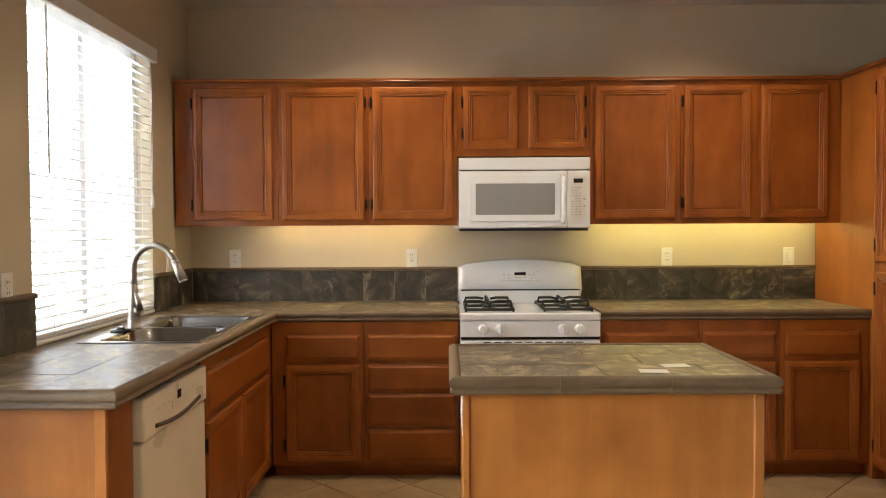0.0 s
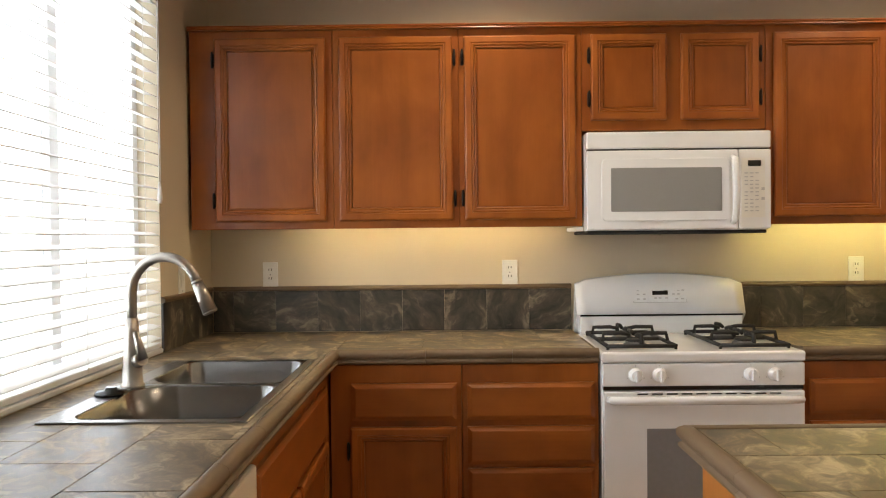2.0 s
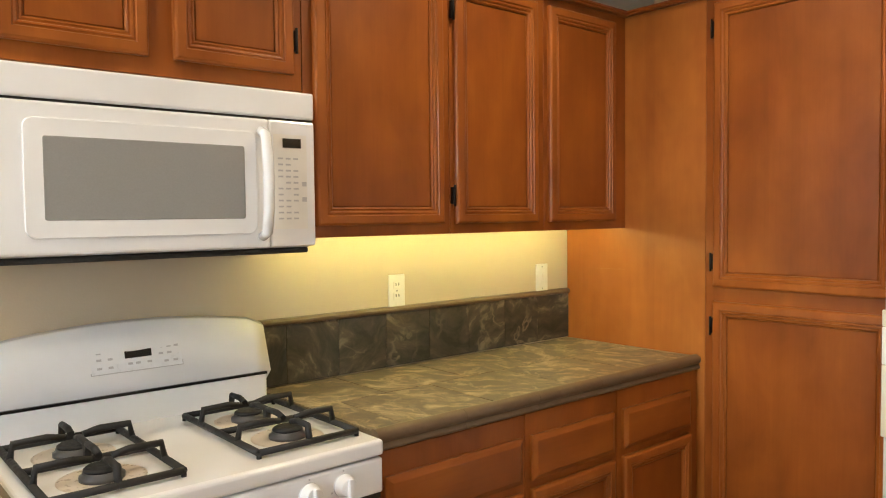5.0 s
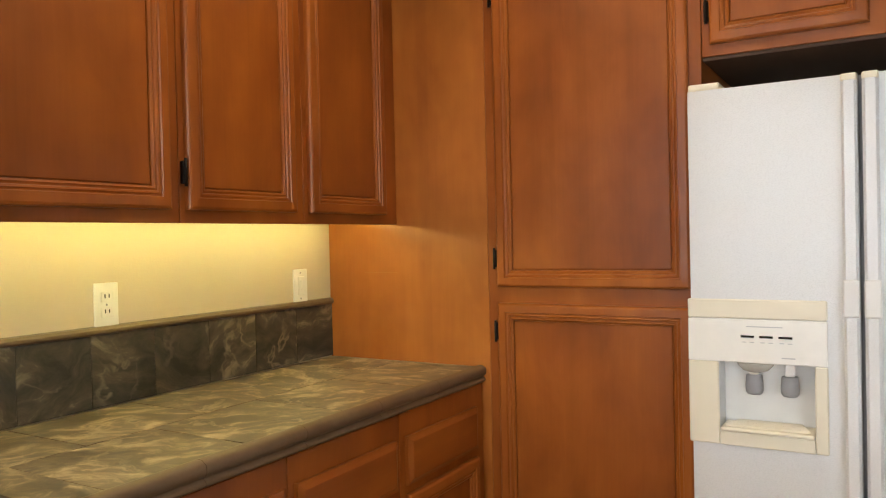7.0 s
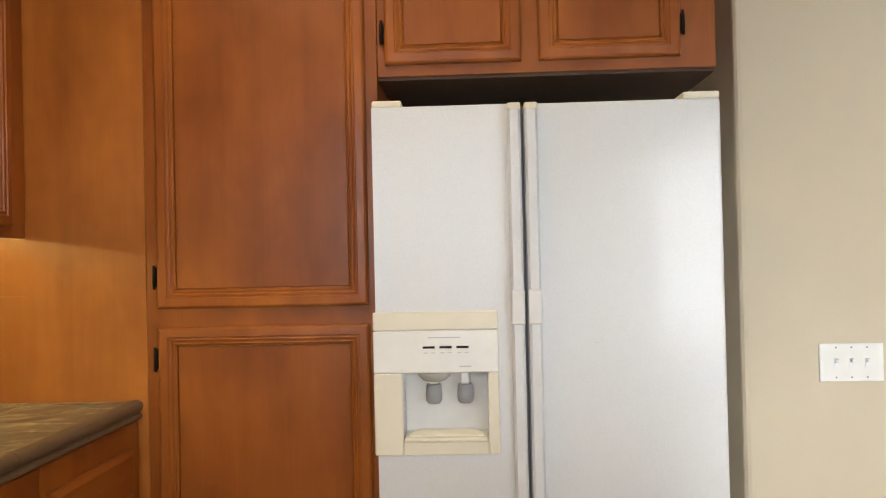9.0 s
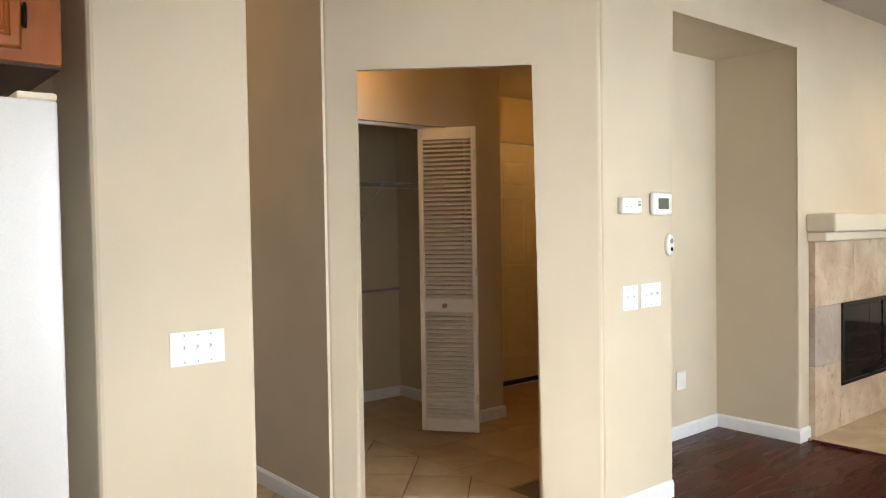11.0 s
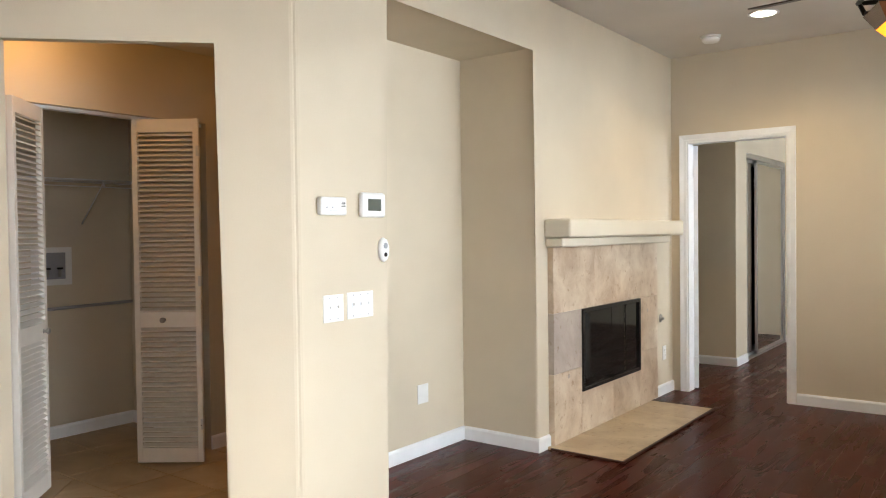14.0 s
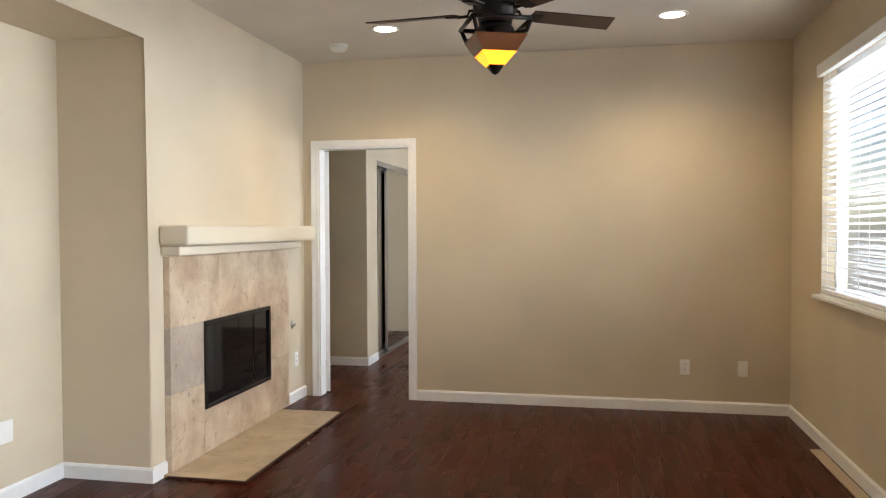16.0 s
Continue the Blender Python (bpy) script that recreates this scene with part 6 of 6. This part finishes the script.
for x, y in ((0.757, -7.66), (-1.13, -7.71)):
    downlight(x, y)
sd = thing("smoke_detector", pose(1.22, -8.03, CEIL), "round white smoke detector on the ceiling", "smoke detector")
part("base", lathe(NB(), [(0.072, 0.0), (0.072, -0.010), (0.066, -0.012)], (0, 0, 0), 28), PLASTIC, sd)
part("cover", lathe(NB(), [(0.062, -0.012), (0.064, -0.030), (0.052, -0.044), (0.02, -0.046)], (0, 0, 0), 28), PLASTIC, sd)

FAN = (-0.15, -6.5)
fan = thing("ceiling_fan", pose(FAN[0], FAN[1], 2.72), "black mission ceiling fan with lit amber glass", "ceiling fan")
part("canopy", lathe(NB(), [(0.07, CEIL - 2.72), (0.07, -0.02), (0.04, -0.05), (0.018, -0.06)], (0, 0, 0), 28), BRONZE, fan)
part("downrod", rod(NB(), (0, 0, -0.05), (0, 0, -0.16), 0.014, n=14), BRONZE, fan)
motor = part("motor", lathe(NB(), [(0.05, -0.14), (0.10, -0.165), (0.115, -0.19), (0.115, -0.225), (0.10, -0.25), (0.085, -0.285), (0.085, -0.30)], (0, 0, 0), 32), BRONZE, fan)
part("switch_housing", lathe(NB(), [(0.075, -0.30), (0.095, -0.325), (0.10, -0.35), (0.10, -0.375), (0.085, -0.395)], (0, 0, 0), 32), BRONZE, fan)
for k in range(5):
    a = 180 + 31 - 72 * k
    bl = part("blade", slab(NB(), [(0.20, -0.055), (0.66, -0.068), (0.685, 0.06), (0.20, 0.055)], lambda u, v, d: Vector((u, v, d)), 0.007), BLADE, fan, "dark walnut blade", pose(0, 0, -0.245, 0, 0, a) @ pose(0, 0, 0, -12, 0, 0))
    bm = NB()
    tube(bm, [(0.09, 0, 0.02), (0.135, 0, 0.022), (0.145, 0, -0.004), (0.20, 0, -0.006)], 0.008, 8)
    box(bm, 0.19, 0.26, -0.035, 0.035, -0.008, -0.001, 0.002, 1)
    part("blade_iron", bm, BRONZE, bl, "black blade bracket")
# square frame and lantern
bm = NB()
for sx, sy in ((1, 1), (1, -1), (-1, 1), (-1, -1)):
    rod(bm, (0.145 * sx, 0.145 * sy, -0.305), (0.125 * sx, 0.125 * sy, -0.365), 0.011, n=6)
    rod(bm, (0.125 * sx, 0.125 * sy, -0.360), (0.07 * sx, 0.07 * sy, -0.362), 0.011, n=6)
for a, b in (((1, 1), (1, -1)), ((1, -1), (-1, -1)), ((-1, -1), (-1, 1)), ((-1, 1), (1, 1))):
    p, q = Vector((0.15 * a[0], 0.15 * a[1], -0.302)), Vector((0.15 * b[0], 0.15 * b[1], -0.302))
    rod(bm, p, q, 0.012, n=6)
part("lantern_frame", bm, BRONZE, fan, "square black metal frame", pose(0, 0, 0, 0, 0, 22))


def pyramid(r0, z0_, r1, z1_, mat, name, label, t_=0.004):
    bm = NB()
    for k in range(4):
        a0, a1 = radians(45 + 90 * k), radians(135 + 90 * k)
        v = []
        for r, z in ((r0, z0_), (r1, z1_)):
            for a in (a0, a1):
                v.append((r * math.cos(a), r * math.sin(a), z))
        pts = [v[0], v[1], v[3], v[2]]
        n = (Vector(pts[1]) - Vector(pts[0])).cross(Vector(pts[3]) - Vector(pts[0])).normalized() * t_
        f0 = [bm.verts.new(p) for p in pts]
        f1 = [bm.verts.new(Vector(p) + n) for p in pts]
        bm.faces.new(f0)
        bm.faces.new(f1[::-1])
        for i in range(4):
            bm.faces.new((f0[i], f1[i], f1[(i + 1) % 4], f0[(i + 1) % 4]))
    return part(name, bm, mat, fan, label, pose(0, 0, 0, 0, 0, 22))


pyramid(0.188, -0.375, 0.126, -0.450, AMBERD, "upper_glass", "dark amber glass panels")
pyramid(0.124, -0.452, 0.058, -0.512, AMBERG, "lit_glass", "glowing amber glass bowl")
part("finial", lathe(NB(), [(0.050, -0.509), (0.048, -0.517), (0.02, -0.548), (0.004, -0.556)], (0, 0, 0), 4), BRONZE, fan, "black pointed finial", pose(0, 0, 0, 0, 0, 67))

# loose strip on the floor by the window
st = thing("trim_offcut", pose(-1.985, -7.64, 0), "loose tan trim strip lying by the baseboard", "trim strip")
part("strip", box(NB(), -0.033, 0.033, 0, 1.9, 0.0005, 0.014, 0.003, 1), STRAP, st)

# under-cabinet lamp housings
for x, w, tube_mat in ((-1.05, 1.14, TUBE1), (1.13, 1.38, TUBE2)):
    ul = thing("under_cabinet_light", pose(x, -0.18, 1.400), "slim white under-cabinet lamp bar, lit", "lamp", "under-cabinet lamps")
    part("housing", box(NB(), -w / 2, w / 2, -0.035, 0.035, 0.0155, 0.0178, 0.0005, 1), PLASTIC, ul)
    part("lamp_tube", rod(NB(), (-w / 2 + 0.02, 0, 0.007), (w / 2 - 0.02, 0, 0.007), 0.007, n=10), tube_mat, ul, "lit fluorescent tube")

# ---- floor pieces ----


def diagonal_tiles(x0, x1, y0, y1, size, parent):
    """Square tiles laid on the slant, cut at the edges."""
    g = 0.0035
    n = int((x1 - x0 + y1 - y0) / size) + 3
    c = math.sqrt(0.5)
    for i in range(-n, n):
        for j in range(-n, n):
            q = [(i * size + g, j * size + g), ((i + 1) * size - g, j * size + g), ((i + 1) * size - g, (j + 1) * size - g), (i * size + g, (j + 1) * size - g)]
            q = [(x0 + (u - v) * c, y0 + (u + v) * c) for u, v in q]
            q = clip(q, x0, x1, y0, y1)
            if len(q) > 2:
                area = abs(sum(q[k][0] * q[(k + 1) % len(q)][1] - q[(k + 1) % len(q)][0] * q[k][1] for k in range(len(q)))) / 2
                if area > 0.002:
                    flat_piece("tile", q, -0.011, 0.0, TILE, parent, 0.0015)


diagonal_tiles(XW, 4.57, B.y + 0.01, -0.01, 0.33, floor_kitchen)
for i in range(8):
    for j in range(8):
        q = clip([(1.86 + a * 0.44, -7.0 + b * 0.44) for a, b in ((i + 0.006, j + 0.006), (i + 0.994, j + 0.006), (i + 0.994, j + 0.994), (i + 0.006, j + 0.994))], 2.34, 4.47, -6.92, B.y + 0.005)
        if len(q) > 2:
            flat_piece("tile", q, -0.011, 0.0, TILE, floor_kitchen, 0.0015)


def planks(x0, x1, y0, y1, parent, w=0.128, length=1.22):
    me = mesh_of("plank", box(NB(), -w / 2 + 0.0004, w / 2 - 0.0004, -length / 2 + 0.0004, length / 2 - 0.0004, -0.0115, 0.0, 0.0005, 1), PLANK)
    n = math.ceil((x1 - x0) / w)
    for i in range(n):
        y = y0 - random.uniform(0, 1) * length
        while y < y1:
            a, b = max(y, y0), min(y + length, y1)
            xa, xb = x0 + i * w, min(x0 + (i + 1) * w, x1)
            if b - a > 0.02:
                if b - a > length - 1e-6 and xb - xa > w - 1e-6:
                    repeat("plank", me, parent, pose((xa + xb) / 2, (a + b) / 2, 0))
                else:
                    part("plank", box(NB(), (xa - xb) / 2 + 0.0004, (xb - xa) / 2 - 0.0004, (a - b) / 2 + 0.0004, (b - a) / 2 - 0.0004, -0.0115, 0.0, 0.0005, 1), PLANK, parent, m=pose((xa + xb) / 2, (a + b) / 2, 0))
            y += length


planks(XW, XE, YS - 0.119, B.y - 0.001, floor_living)
planks(XE, NB_X, N1, N0, floor_living)
planks(XW, 2.78, -12.48, YS - 0.121, floor_bedroom)
